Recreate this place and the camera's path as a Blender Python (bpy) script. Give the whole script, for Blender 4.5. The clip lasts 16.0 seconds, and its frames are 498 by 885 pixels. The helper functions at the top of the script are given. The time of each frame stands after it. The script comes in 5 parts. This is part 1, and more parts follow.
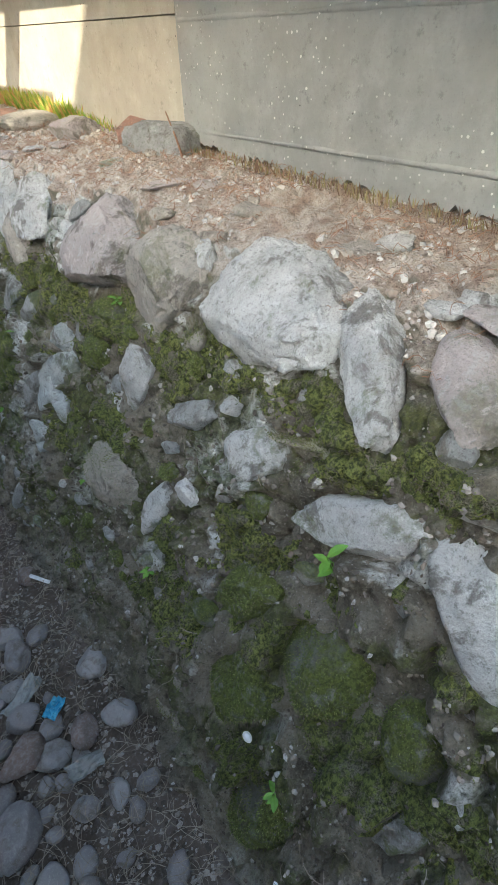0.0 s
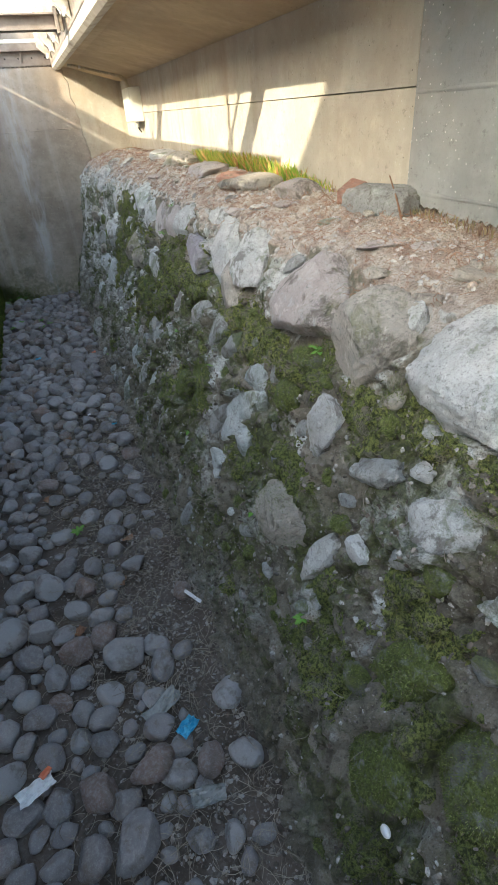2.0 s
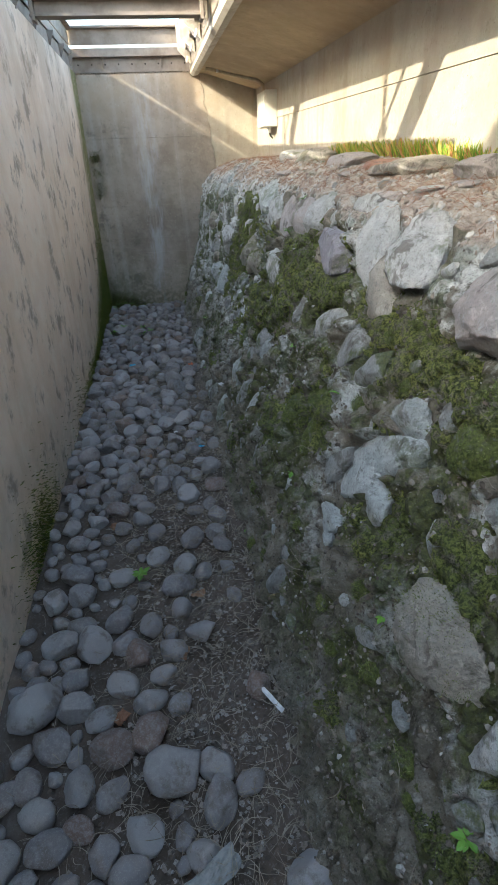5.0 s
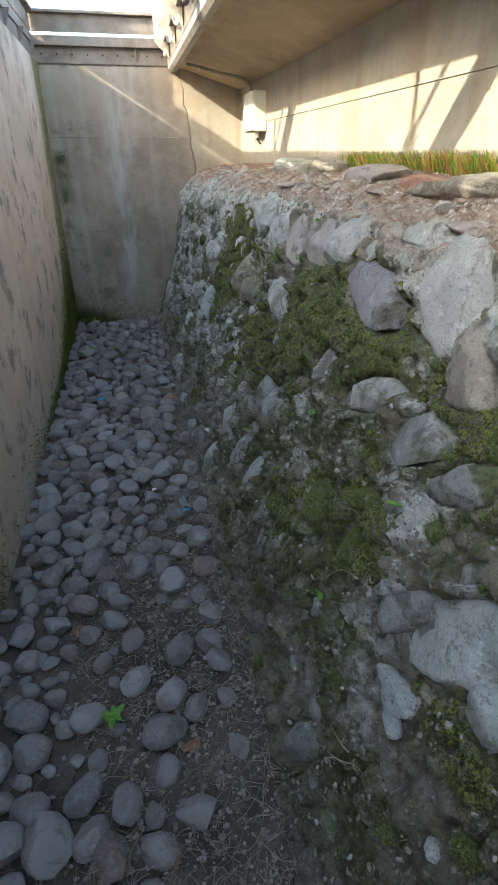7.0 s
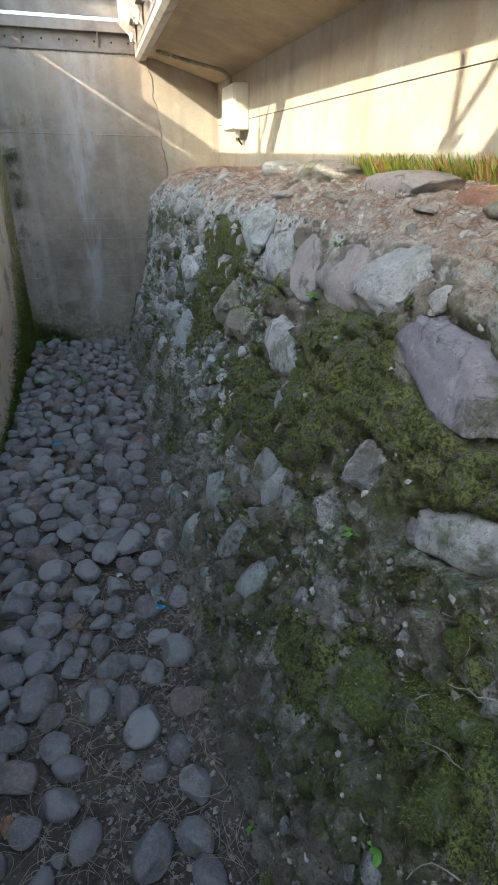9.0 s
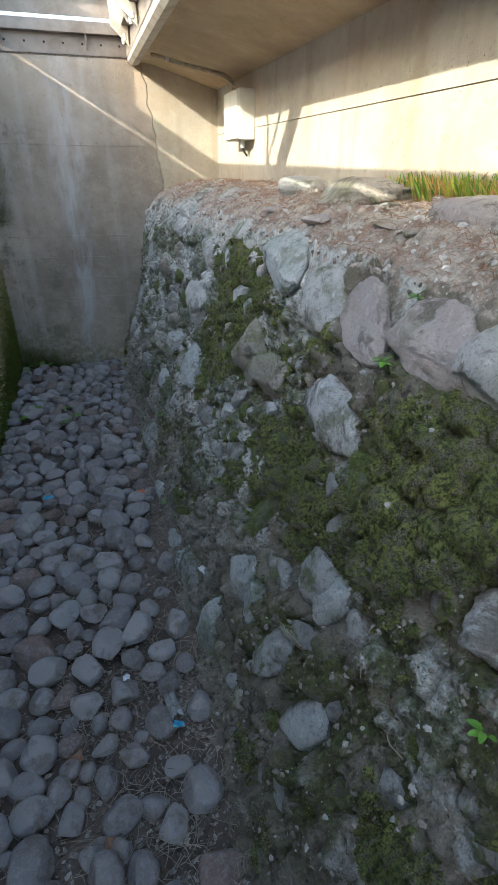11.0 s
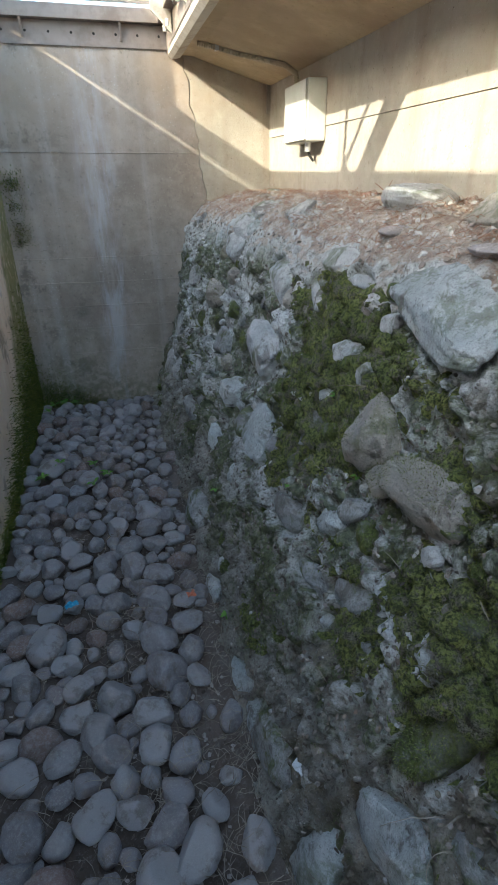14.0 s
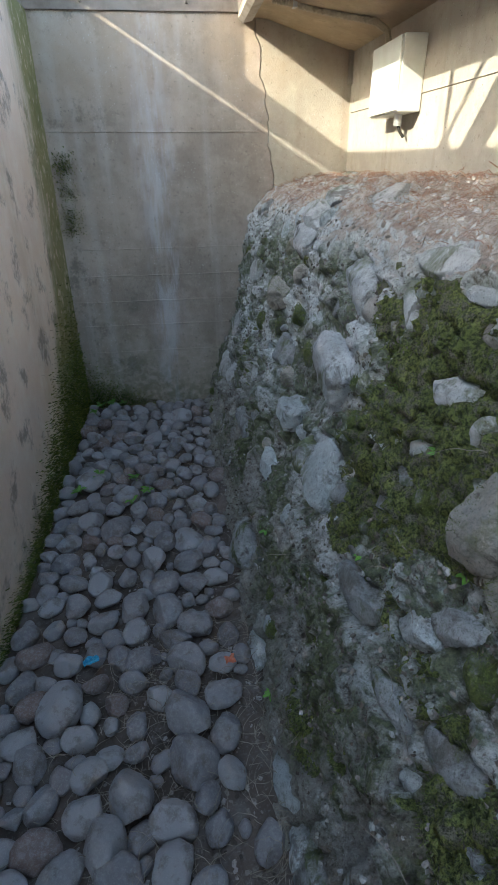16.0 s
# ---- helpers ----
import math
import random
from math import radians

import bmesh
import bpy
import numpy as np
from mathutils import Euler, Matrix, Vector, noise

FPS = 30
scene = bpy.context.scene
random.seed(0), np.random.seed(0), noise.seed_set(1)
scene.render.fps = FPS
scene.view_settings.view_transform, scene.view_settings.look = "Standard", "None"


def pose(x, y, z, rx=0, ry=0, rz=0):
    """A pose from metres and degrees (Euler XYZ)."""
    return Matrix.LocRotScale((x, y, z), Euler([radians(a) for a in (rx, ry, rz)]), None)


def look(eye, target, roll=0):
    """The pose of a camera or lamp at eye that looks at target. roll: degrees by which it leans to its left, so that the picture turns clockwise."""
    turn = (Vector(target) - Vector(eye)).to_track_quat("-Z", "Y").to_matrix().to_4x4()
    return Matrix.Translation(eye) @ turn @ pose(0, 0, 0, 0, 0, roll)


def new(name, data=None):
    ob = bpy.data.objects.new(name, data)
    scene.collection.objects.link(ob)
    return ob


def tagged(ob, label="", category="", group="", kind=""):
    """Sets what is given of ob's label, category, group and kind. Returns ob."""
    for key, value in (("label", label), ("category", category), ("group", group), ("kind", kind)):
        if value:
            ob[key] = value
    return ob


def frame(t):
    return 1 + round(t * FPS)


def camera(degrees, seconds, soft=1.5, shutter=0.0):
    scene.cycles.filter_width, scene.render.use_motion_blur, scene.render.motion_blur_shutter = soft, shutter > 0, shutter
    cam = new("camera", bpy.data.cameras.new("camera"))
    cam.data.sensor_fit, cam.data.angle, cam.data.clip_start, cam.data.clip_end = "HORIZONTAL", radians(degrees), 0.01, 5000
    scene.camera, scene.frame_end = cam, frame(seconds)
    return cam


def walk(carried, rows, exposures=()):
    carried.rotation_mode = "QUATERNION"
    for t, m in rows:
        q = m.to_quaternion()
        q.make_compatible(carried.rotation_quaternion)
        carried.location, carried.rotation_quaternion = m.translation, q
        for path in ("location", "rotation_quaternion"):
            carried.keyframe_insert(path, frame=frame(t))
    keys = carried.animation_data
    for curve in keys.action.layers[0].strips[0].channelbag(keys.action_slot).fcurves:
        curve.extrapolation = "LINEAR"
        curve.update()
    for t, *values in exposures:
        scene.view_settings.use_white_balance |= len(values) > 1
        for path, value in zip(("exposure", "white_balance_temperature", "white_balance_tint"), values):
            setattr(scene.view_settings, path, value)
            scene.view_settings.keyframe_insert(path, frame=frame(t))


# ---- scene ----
cam = camera(52.8, 16.0, 0.9)
EXPO = 3.15
PATH = [
    (0, (0.017, 0.025, 1.676), (1.007, 1.231, 0.424), -2.1),
    (0.5, (0.006, 0.035, 1.688), (0.886, 1.37, 0.487), -2.5),
    (1, (-0.013, 0.049, 1.697), (0.747, 1.489, 0.535), -3.1),
    (1.5, (-0.031, 0.061, 1.705), (0.611, 1.583, 0.578), -4.0),
    (2, (-0.047, 0.078, 1.705), (0.497, 1.661, 0.612), -4.6),
    (2.5, (-0.055, 0.102, 1.695), (0.414, 1.727, 0.628), -5.0),
    (3, (-0.036, 0.124, 1.666), (0.38, 1.776, 0.619), -5.2),
    (3.5, (-0.036, 0.193, 1.57), (0.336, 1.864, 0.535), -4.9),
    (4, (-0.031, 0.292, 1.499), (0.295, 1.982, 0.481), -4.1),
    (4.5, (-0.051, 0.401, 1.509), (0.223, 2.11, 0.507), -2.9),
    (4.7, (-0.029, 0.467, 1.492), (0.219, 2.185, 0.497), -2.7),
    (6.8, (-0.042, 1.096, 1.506), (0.301, 2.808, 0.531), -0.7),
    (7, (-0.052, 1.138, 1.505), (0.316, 2.843, 0.527), -0.6),
    (7.5, (-0.04, 1.279, 1.501), (0.361, 2.976, 0.521), -0.4),
    (8, (0.019, 1.473, 1.507), (0.433, 3.169, 0.529), -0.2),
    (8.5, (0.042, 1.589, 1.51), (0.474, 3.282, 0.537), 0.1),
    (9, (0.014, 1.719, 1.503), (0.483, 3.404, 0.533), 0.5),
    (9.2, (-0.004, 1.78, 1.505), (0.488, 3.46, 0.538), 0.8),
    (11.3, (-0.007, 2.211, 1.544), (0.5, 3.896, 0.594), 0.1),
    (11.5, (0.016, 2.263, 1.542), (0.507, 3.954, 0.595), 0.1),
    (12, (0.034, 2.349, 1.54), (0.495, 4.053, 0.6), -0.1),
    (12.5, (0.003, 2.489, 1.526), (0.455, 4.199, 0.593), -0.2),
    (13, (-0.022, 2.619, 1.534), (0.435, 4.332, 0.608), -0.4),
    (13.5, (-0.045, 2.749, 1.539), (0.41, 4.465, 0.618), -0.6),
    (14, (-0.054, 2.862, 1.535), (0.385, 4.58, 0.61), -0.8),
    (14.5, (-0.009, 3.0, 1.532), (0.392, 4.721, 0.596), -0.9),
    (15, (0.02, 3.124, 1.518), (0.366, 4.851, 0.57), -0.9),
    (15.5, (0.024, 3.195, 1.516), (0.307, 4.929, 0.559), -1.0),
    (16, (0.02, 3.244, 1.514), (0.241, 4.985, 0.554), -1.1),
]
walk(cam, [(t, look(eye, target, roll)) for t, eye, target, roll in PATH], [(0, EXPO + 0.12, 6950, -1), (4.5, EXPO + 0.08, 6900, -1), (7, EXPO - 0.04, 6900, -1), (9, EXPO, 6650, -1), (16, EXPO, 6350, -1)])

# ---- light ----
SUN = Vector((1.0, 0.5, -0.575)).normalized()
world = bpy.data.worlds.new("sky")
scene.world = world
world.use_nodes = True
wn = world.node_tree.nodes
sky = wn.new("ShaderNodeTexSky")
sky.sky_type, sky.sun_disc = "NISHITA", False
sky.sun_elevation, sky.sun_rotation = math.asin(-SUN.z), math.atan2(-SUN.x, -SUN.y)
sky.dust_density = 2.5
world.node_tree.links.new(sky.outputs[0], wn["Background"].inputs[0])
wn["Background"].inputs[1].default_value = 0.15
sun = new("sun", bpy.data.lights.new("sun", "SUN"))
sun.data.energy, sun.data.angle, sun.data.color = 1.15, radians(0.6), (1.0, 0.91, 0.78)
sun.matrix_world = look((-6, -3, 6), Vector((-6, -3, 6)) + SUN)


# ---- materials ----
class Nodes:
    """A small wrapper to write a node material line by line."""

    def __init__(self, name, rough=0.85, metal=0.0):
        self.m = bpy.data.materials.new(name)
        self.m.use_nodes = True
        self.t = self.m.node_tree
        self.b = self.t.nodes["Principled BSDF"]
        self.b.inputs["Roughness"].default_value = rough
        self.b.inputs["Metallic"].default_value = metal
        self.b.inputs["Specular IOR Level"].default_value = 0.3

    def put(self, sock, v):
        if isinstance(v, bpy.types.NodeSocket):
            self.t.links.new(v, sock)
        elif isinstance(v, (tuple, list)) and len(v) == 3 and sock.type == "RGBA":
            sock.default_value = (*v, 1)
        else:
            sock.default_value = v

    def place(self, scale=(1, 1, 1), local=False):
        if local:
            c = self.t.nodes.new("ShaderNodeTexCoord").outputs["Object"]
            r = self.t.nodes.new("ShaderNodeObjectInfo").outputs["Random"]
            a = self.t.nodes.new("ShaderNodeVectorMath")
            a.operation = "ADD"
            k = self.math("MULTIPLY", r, 37.0)
            self.put(a.inputs[0], c)
            self.put(a.inputs[1], k)
            c = a.outputs[0]
        else:
            c = self.t.nodes.new("ShaderNodeNewGeometry").outputs["Position"]
        m = self.t.nodes.new("ShaderNodeVectorMath")
        m.operation = "MULTIPLY"
        self.put(m.inputs[0], c)
        m.inputs[1].default_value = scale
        return m.outputs[0]

    def axis(self, which):
        s = self.t.nodes.new("ShaderNodeSeparateXYZ")
        self.put(s.inputs[0], self.t.nodes.new("ShaderNodeNewGeometry").outputs["Position"])
        return s.outputs[which]

    def upness(self):
        s = self.t.nodes.new("ShaderNodeSeparateXYZ")
        self.put(s.inputs[0], self.t.nodes.new("ShaderNodeNewGeometry").outputs["Normal"])
        return s.outputs[2]

    def noise(self, vec, scale, detail=6, rough=0.6, warp=0.0):
        n = self.t.nodes.new("ShaderNodeTexNoise")
        self.put(n.inputs["Vector"], vec)
        n.inputs["Scale"].default_value, n.inputs["Detail"].default_value = scale, detail
        n.inputs["Roughness"].default_value, n.inputs["Distortion"].default_value = rough, warp
        return n.outputs["Fac"]

    def cells(self, vec, scale, feature="F1"):
        n = self.t.nodes.new("ShaderNodeTexVoronoi")
        n.feature = feature
        self.put(n.inputs["Vector"], vec)
        n.inputs["Scale"].default_value = scale
        return n.outputs["Distance"]

    def random(self):
        return self.t.nodes.new("ShaderNodeObjectInfo").outputs["Random"]

    def island(self):
        return self.t.nodes.new("ShaderNodeNewGeometry").outputs["Random Per Island"]

    def step(self, v, a, b, lo=0.0, hi=1.0):
        n = self.t.nodes.new("ShaderNodeMapRange")
        n.interpolation_type = "SMOOTHSTEP"
        for i, x in enumerate((v, a, b, lo, hi)):
            self.put(n.inputs[i], x)
        return n.outputs[0]

    def math(self, op, a, b=0.0):
        n = self.t.nodes.new("ShaderNodeMath")
        n.operation = op
        n.use_clamp = False
        self.put(n.inputs[0], a)
        self.put(n.inputs[1], b)
        return n.outputs[0]

    def mix(self, f, a, b, blend="MIX"):
        n = self.t.nodes.new("ShaderNodeMix")
        n.data_type, n.blend_type = "RGBA", blend
        self.put(n.inputs[0], f)
        self.put(n.inputs[6], a)
        self.put(n.inputs[7], b)
        return n.outputs[2]

    def done(self, colour, height=None, strength=0.5, depth=0.01, rough=None):
        self.put(self.b.inputs["Base Color"], colour)
        if rough is not None:
            self.put(self.b.inputs["Roughness"], rough)
        if height is not None:
            n = self.t.nodes.new("ShaderNodeBump")
            n.inputs["Strength"].default_value, n.inputs["Distance"].default_value = strength, depth
            self.put(n.inputs["Height"], height)
            self.put(self.b.inputs["Normal"], n.outputs[0])
        return self.m


def concrete(name, base, dark, stain, streak=0.5, moss=0.0, pits=0.5, run=False, strip=False, worn=1.0):
    n = Nodes(name, 0.88)
    p = n.place()
    big = n.noise(p, 1.6, 7, 0.65)
    mid = n.noise(p, 9, 6, 0.7)
    fine = n.noise(p, 140, 4, 0.7)
    run = n.noise(n.place((5.0, 5.0, 0.2)), 1.6, 3, 0.55, 0.2)
    col = n.mix(n.step(big, 0.35, 0.68), dark, base)
    col = n.mix(n.math("MULTIPLY", n.step(run, 0.5, 0.72), streak), col, stain)
    col = n.mix(n.step(mid, 0.42, 0.75, 0, 0.35), col, tuple(min(0.8, c * 1.35) for c in base))
    col = n.mix(n.step(fine, 0.55, 0.75, 0, 0.3), col, tuple(c * 0.55 for c in dark))
    spots = n.math("ADD", n.cells(p, 52), n.math("MULTIPLY", n.noise(p, 60, 4, 0.8), 0.5))
    gate = n.noise(p, 2.3, 3)
    col = n.mix(n.math("MULTIPLY", n.step(spots, 0.42, 0.34), n.step(gate, 0.42, 0.56, 0, pits)), col, (0.62, 0.6, 0.56))
    holes = n.step(n.cells(n.place((1, 1, 1.3)), 17), 0.06, 0.035)
    col = n.mix(n.math("MULTIPLY", holes, 0.7 * worn), col, (0.06, 0.055, 0.05))
    flake = n.noise(p, 34, 5, 0.75)
    col = n.mix(n.step(flake, 0.56, 0.7, 0, 0.45 * worn), col, tuple(c * 0.5 for c in dark))
    if run:
        # a lime run down the wall, and mould beside the corner
        x = n.math("ADD", n.axis(0), n.math("MULTIPLY", n.noise(n.place((1, 1, 0.4)), 7, 5), 0.16))
        band = n.math("MULTIPLY", n.step(x, -0.16, 0.0), n.step(x, 0.16, 0.03))
        col = n.mix(n.math("MULTIPLY", band, n.step(n.noise(n.place((3, 3, 0.6)), 5, 6), 0.4, 0.62, 0, 0.6)), col, (0.50, 0.49, 0.52))
        mould = n.math("MULTIPLY", n.step(n.axis(0), -0.12, -0.45), n.step(n.noise(p, 4.2, 7, 0.7), 0.52, 0.64, 0, 0.6))
        col = n.mix(mould, col, (0.10, 0.095, 0.08))
        rust = n.math("MULTIPLY", n.step(n.axis(2), 1.55, 2.1), n.step(n.noise(p, 2.2, 5), 0.4, 0.6, 0, 0.5))
        col = n.mix(rust, col, (0.36, 0.27, 0.19))
    if strip:
        # a green run down the wall near the far corner
        y = n.math("ADD", n.axis(1), n.math("MULTIPLY", n.noise(n.place((1, 1, 0.3)), 6, 5), 0.5))
        spread = n.math("SUBTRACT", 6.47, n.math("MULTIPLY", n.step(n.axis(2), 1.3, 0.0), 0.5))
        alga = n.step(n.math("SUBTRACT", y, spread), 0.0, 0.22)
        col = n.mix(n.math("MULTIPLY", alga, n.step(n.noise(p, 18, 5), 0.25, 0.5, 0.2, 0.85)), col, (0.15, 0.16, 0.042))
    if moss:
        low = n.math("ADD", n.axis(2), n.math("MULTIPLY", n.noise(p, 3.5, 6), 1.2))
        wet = n.step(low, 1.25, 0.55, 0, moss)
        col = n.mix(n.math("MULTIPLY", wet, n.step(n.noise(p, 26, 5), 0.3, 0.6)), col, (0.06, 0.085, 0.02))
    h = n.math("ADD", n.math("MULTIPLY", mid, 0.5), n.math("MULTIPLY", fine, 0.35))
    h = n.math("SUBTRACT", h, n.math("MULTIPLY", holes, 0.8))
    return n.done(col, n.math("ADD", h, n.math("MULTIPLY", flake, 0.4)), 0.6 * worn, 0.008)


CONCRETE_END = concrete("grey_board_marked_concrete", (0.40, 0.335, 0.28), (0.255, 0.212, 0.175), (0.46, 0.415, 0.385), 0.5, 0.5, 0.5, run=True)
CONCRETE_LEFT = concrete("streaked_beige_concrete", (0.76, 0.64, 0.545), (0.66, 0.545, 0.45), (0.56, 0.45, 0.33), 0.45, 0.15, 0.2, strip=True, worn=0.12)
CONCRETE_RIGHT = concrete("grey_cast_concrete", (0.28, 0.282, 0.275), (0.20, 0.202, 0.196), (0.25, 0.245, 0.235), 0.5, 0.0, 0.8)
# this cream partly carries the sun's warm glow on the grey concrete
CONCRETE_CREAM_GLOW = concrete("cream_weathered_sun_glow_concrete", (0.44, 0.40, 0.34), (0.36, 0.32, 0.26), (0.31, 0.255, 0.19), 0.6, 0.0, 0.3)
CONCRETE_SOFFIT = concrete("tan_stained_soffit_concrete", (0.55, 0.44, 0.30), (0.44, 0.345, 0.22), (0.56, 0.47, 0.34), 0.4, 0.0, 0.2)


def rubble_material():
    n = Nodes("mossy_earth_and_mortar", 0.95)
    p = n.place()
    z = n.axis(2)
    y = n.axis(1)
    lump = n.noise(p, 2.6, 6, 0.62)
    mid = n.noise(p, 15, 7, 0.72, 0.3)
    fine = n.noise(p, 70, 6, 0.78)
    tiny = n.noise(p, 210, 4, 0.8)
    grit = n.cells(p, 95)
    col = n.mix(n.step(lump, 0.34, 0.66), (0.125, 0.108, 0.083), (0.26, 0.23, 0.185))
    col = n.mix(n.step(mid, 0.46, 0.66, 0, 0.7), col, (0.25, 0.225, 0.185))
    col = n.mix(n.step(mid, 0.42, 0.3, 0, 0.75), col, (0.055, 0.045, 0.036))
    col = n.mix(n.step(fine, 0.52, 0.66, 0, 0.65), col, (0.29, 0.265, 0.225))
    col = n.mix(n.step(grit, 0.2, 0.1, 0, 0.45), col, (0.44, 0.425, 0.40))
    high = n.math("ADD", z, n.math("MULTIPLY", mid, 0.3))
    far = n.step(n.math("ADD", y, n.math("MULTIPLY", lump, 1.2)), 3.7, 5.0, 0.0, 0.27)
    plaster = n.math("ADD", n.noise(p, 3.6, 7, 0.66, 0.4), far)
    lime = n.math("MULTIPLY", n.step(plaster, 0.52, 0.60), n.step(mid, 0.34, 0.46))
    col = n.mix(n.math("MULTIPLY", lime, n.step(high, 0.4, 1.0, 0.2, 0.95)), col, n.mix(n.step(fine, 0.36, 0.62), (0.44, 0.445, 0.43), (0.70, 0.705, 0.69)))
    m1 = n.noise(p, 3.1, 8, 0.66, 0.5)
    belt = n.math("MULTIPLY", n.step(high, 0.1, 0.5), n.step(high, 1.5, 1.36))
    moss = n.math("MULTIPLY", n.step(m1, 0.46, 0.55), n.math("MULTIPLY", belt, n.step(mid, 0.34, 0.52)))
    green = n.mix(n.step(fine, 0.35, 0.7), (0.035, 0.045, 0.010), (0.115, 0.135, 0.03))
    col = n.mix(n.math("MULTIPLY", moss, 0.85), col, green)
    top = n.math("MULTIPLY", n.step(n.upness(), 0.4, 0.75), n.step(high, 1.38, 1.48))
    dust = n.mix(n.step(mid, 0.38, 0.62), (0.36, 0.265, 0.21), (0.56, 0.50, 0.44))
    dust = n.mix(n.step(fine, 0.5, 0.66, 0, 0.75), dust, (0.20, 0.135, 0.10))
    col = n.mix(top, col, dust)
    col = n.mix(n.step(fine, 0.45, 0.34, 0, 0.55), col, (0.05, 0.042, 0.034))
    col = n.mix(n.step(tiny, 0.48, 0.36, 0, 0.45), col, (0.06, 0.05, 0.04))
    col = n.mix(n.step(tiny, 0.58, 0.7, 0, 0.35), col, (0.40, 0.375, 0.335))
    h = n.math("ADD", n.math("MULTIPLY", mid, 0.6), n.math("ADD", n.math("MULTIPLY", fine, 0.6), n.math("MULTIPLY", tiny, 0.25)))
    h = n.math("ADD", h, n.math("MULTIPLY", n.step(grit, 0.3, 0.0), 0.3))
    return n.done(col, h, 1.0, 0.022)


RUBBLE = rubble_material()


def stone_material(name, a, b, dirt, moss=0.3, bump=0.9):
    n = Nodes(name, 0.92)
    p = n.place((1, 1, 1), True)
    w = n.place()
    big = n.noise(p, 8, 6, 0.6)
    mid = n.noise(w, 30, 6, 0.72, 0.3)
    fine = n.noise(w, 130, 5, 0.75)
    col = n.mix(n.step(big, 0.35, 0.65), a, b)
    col = n.mix(n.step(n.random(), 0.0, 1.0, 0.0, 0.4), col, tuple(c * 0.6 for c in b))
    col = n.mix(n.step(mid, 0.52, 0.66, 0, 0.75), col, dirt)
    col = n.mix(n.step(mid, 0.44, 0.34, 0, 0.5), col, tuple(min(0.75, c * 1.3) for c in b))
    col = n.mix(n.step(fine, 0.53, 0.67, 0, 0.65), col, tuple(c * 0.4 for c in dirt))
    col = n.mix(n.step(n.noise(w, 320, 3, 0.8), 0.50, 0.62, 0, 0.3), col, tuple(c * 0.5 for c in dirt))
    pock = n.step(n.cells(w, 60), 0.2, 0.08)
    col = n.mix(n.math("MULTIPLY", pock, n.step(mid, 0.45, 0.62, 0, 0.35)), col, tuple(c * 0.6 for c in dirt))
    earth = n.math("MULTIPLY", n.step(n.noise(w, 9, 8, 0.74, 0.5), 0.53, 0.62), 0.75)
    col = n.mix(earth, col, n.mix(n.step(fine, 0.4, 0.7), (0.09, 0.078, 0.062), (0.22, 0.20, 0.175)))
    if moss:
        g = n.math("MULTIPLY", n.step(n.noise(w, 5, 8, 0.68, 0.4), 0.54 if moss < 1 else 0.36, 0.62 if moss < 1 else 0.50), n.step(mid, 0.3, 0.5))
        col = n.mix(n.math("MULTIPLY", g, moss), col, n.mix(n.step(fine, 0.35, 0.7), (0.055, 0.068, 0.018), (0.15, 0.175, 0.045)))
    h = n.math("ADD", n.math("MULTIPLY", mid, 0.8), n.math("MULTIPLY", fine, 0.8))
    h = n.math("SUBTRACT", h, n.math("MULTIPLY", pock, 0.25))
    return n.done(col, h, bump, 0.016)


STONE_WHITE = stone_material("pale_limewashed_stone", (0.47, 0.47, 0.46), (0.61, 0.605, 0.59), (0.34, 0.325, 0.30), 0.6)
STONE_PINK = stone_material("dusty_pink_stone", (0.40, 0.345, 0.33), (0.51, 0.45, 0.43), (0.48, 0.47, 0.46), 0.4)
STONE_TAN = stone_material("tan_stone", (0.37, 0.33, 0.285), (0.47, 0.425, 0.375), (0.31, 0.295, 0.27), 0.5)
STONE_GREY = stone_material("grey_field_stone", (0.28, 0.283, 0.28), (0.42, 0.42, 0.41), (0.19, 0.178, 0.158), 0.8)
STONE_DARK = stone_material("dark_mossy_stone", (0.13, 0.128, 0.12), (0.22, 0.215, 0.20), (0.10, 0.092, 0.076), 1.0)
STONE_LIME = stone_material("pale_blue_green_lichened_stone", (0.43, 0.455, 0.45), (0.56, 0.585, 0.575), (0.29, 0.285, 0.265), 0.5)
STONE_PURPLE = stone_material("violet_grey_stone", (0.27, 0.25, 0.285), (0.35, 0.325, 0.36), (0.44, 0.44, 0.435), 0.5)


def cobble_material():
    n = Nodes("smooth_grey_river_cobble", 0.8)
    p = n.place((1, 1, 1), True)
    r = n.random()
    a = n.mix(n.step(r, 0.0, 1.0), (0.17, 0.157, 0.16), (0.285, 0.27, 0.275))
    a = n.mix(n.step(n.math("FRACT", n.math("MULTIPLY", r, 7.3)), 0.8, 0.95), a, (0.17, 0.12, 0.105))
    col = n.mix(n.step(n.noise(p, 5, 6), 0.42, 0.7, 0, 0.5), a, (0.31, 0.30, 0.295))
    col = n.mix(n.step(n.noise(p, 70, 5, 0.7), 0.5, 0.75, 0, 0.5), col, (0.15, 0.14, 0.135))
    w = n.place()
    col = n.mix(n.step(n.noise(w, 14, 7, 0.7), 0.50, 0.64, 0, 0.7), col, (0.13, 0.105, 0.088))
    col = n.mix(n.step(n.noise(w, 240, 4, 0.8), 0.52, 0.66, 0, 0.45), col, (0.36, 0.345, 0.33))
    h = n.math("ADD", n.noise(p, 22, 5), n.math("MULTIPLY", n.noise(p, 120, 3), 0.3))
    return n.done(col, h, 0.5, 0.008)


COBBLE = cobble_material()


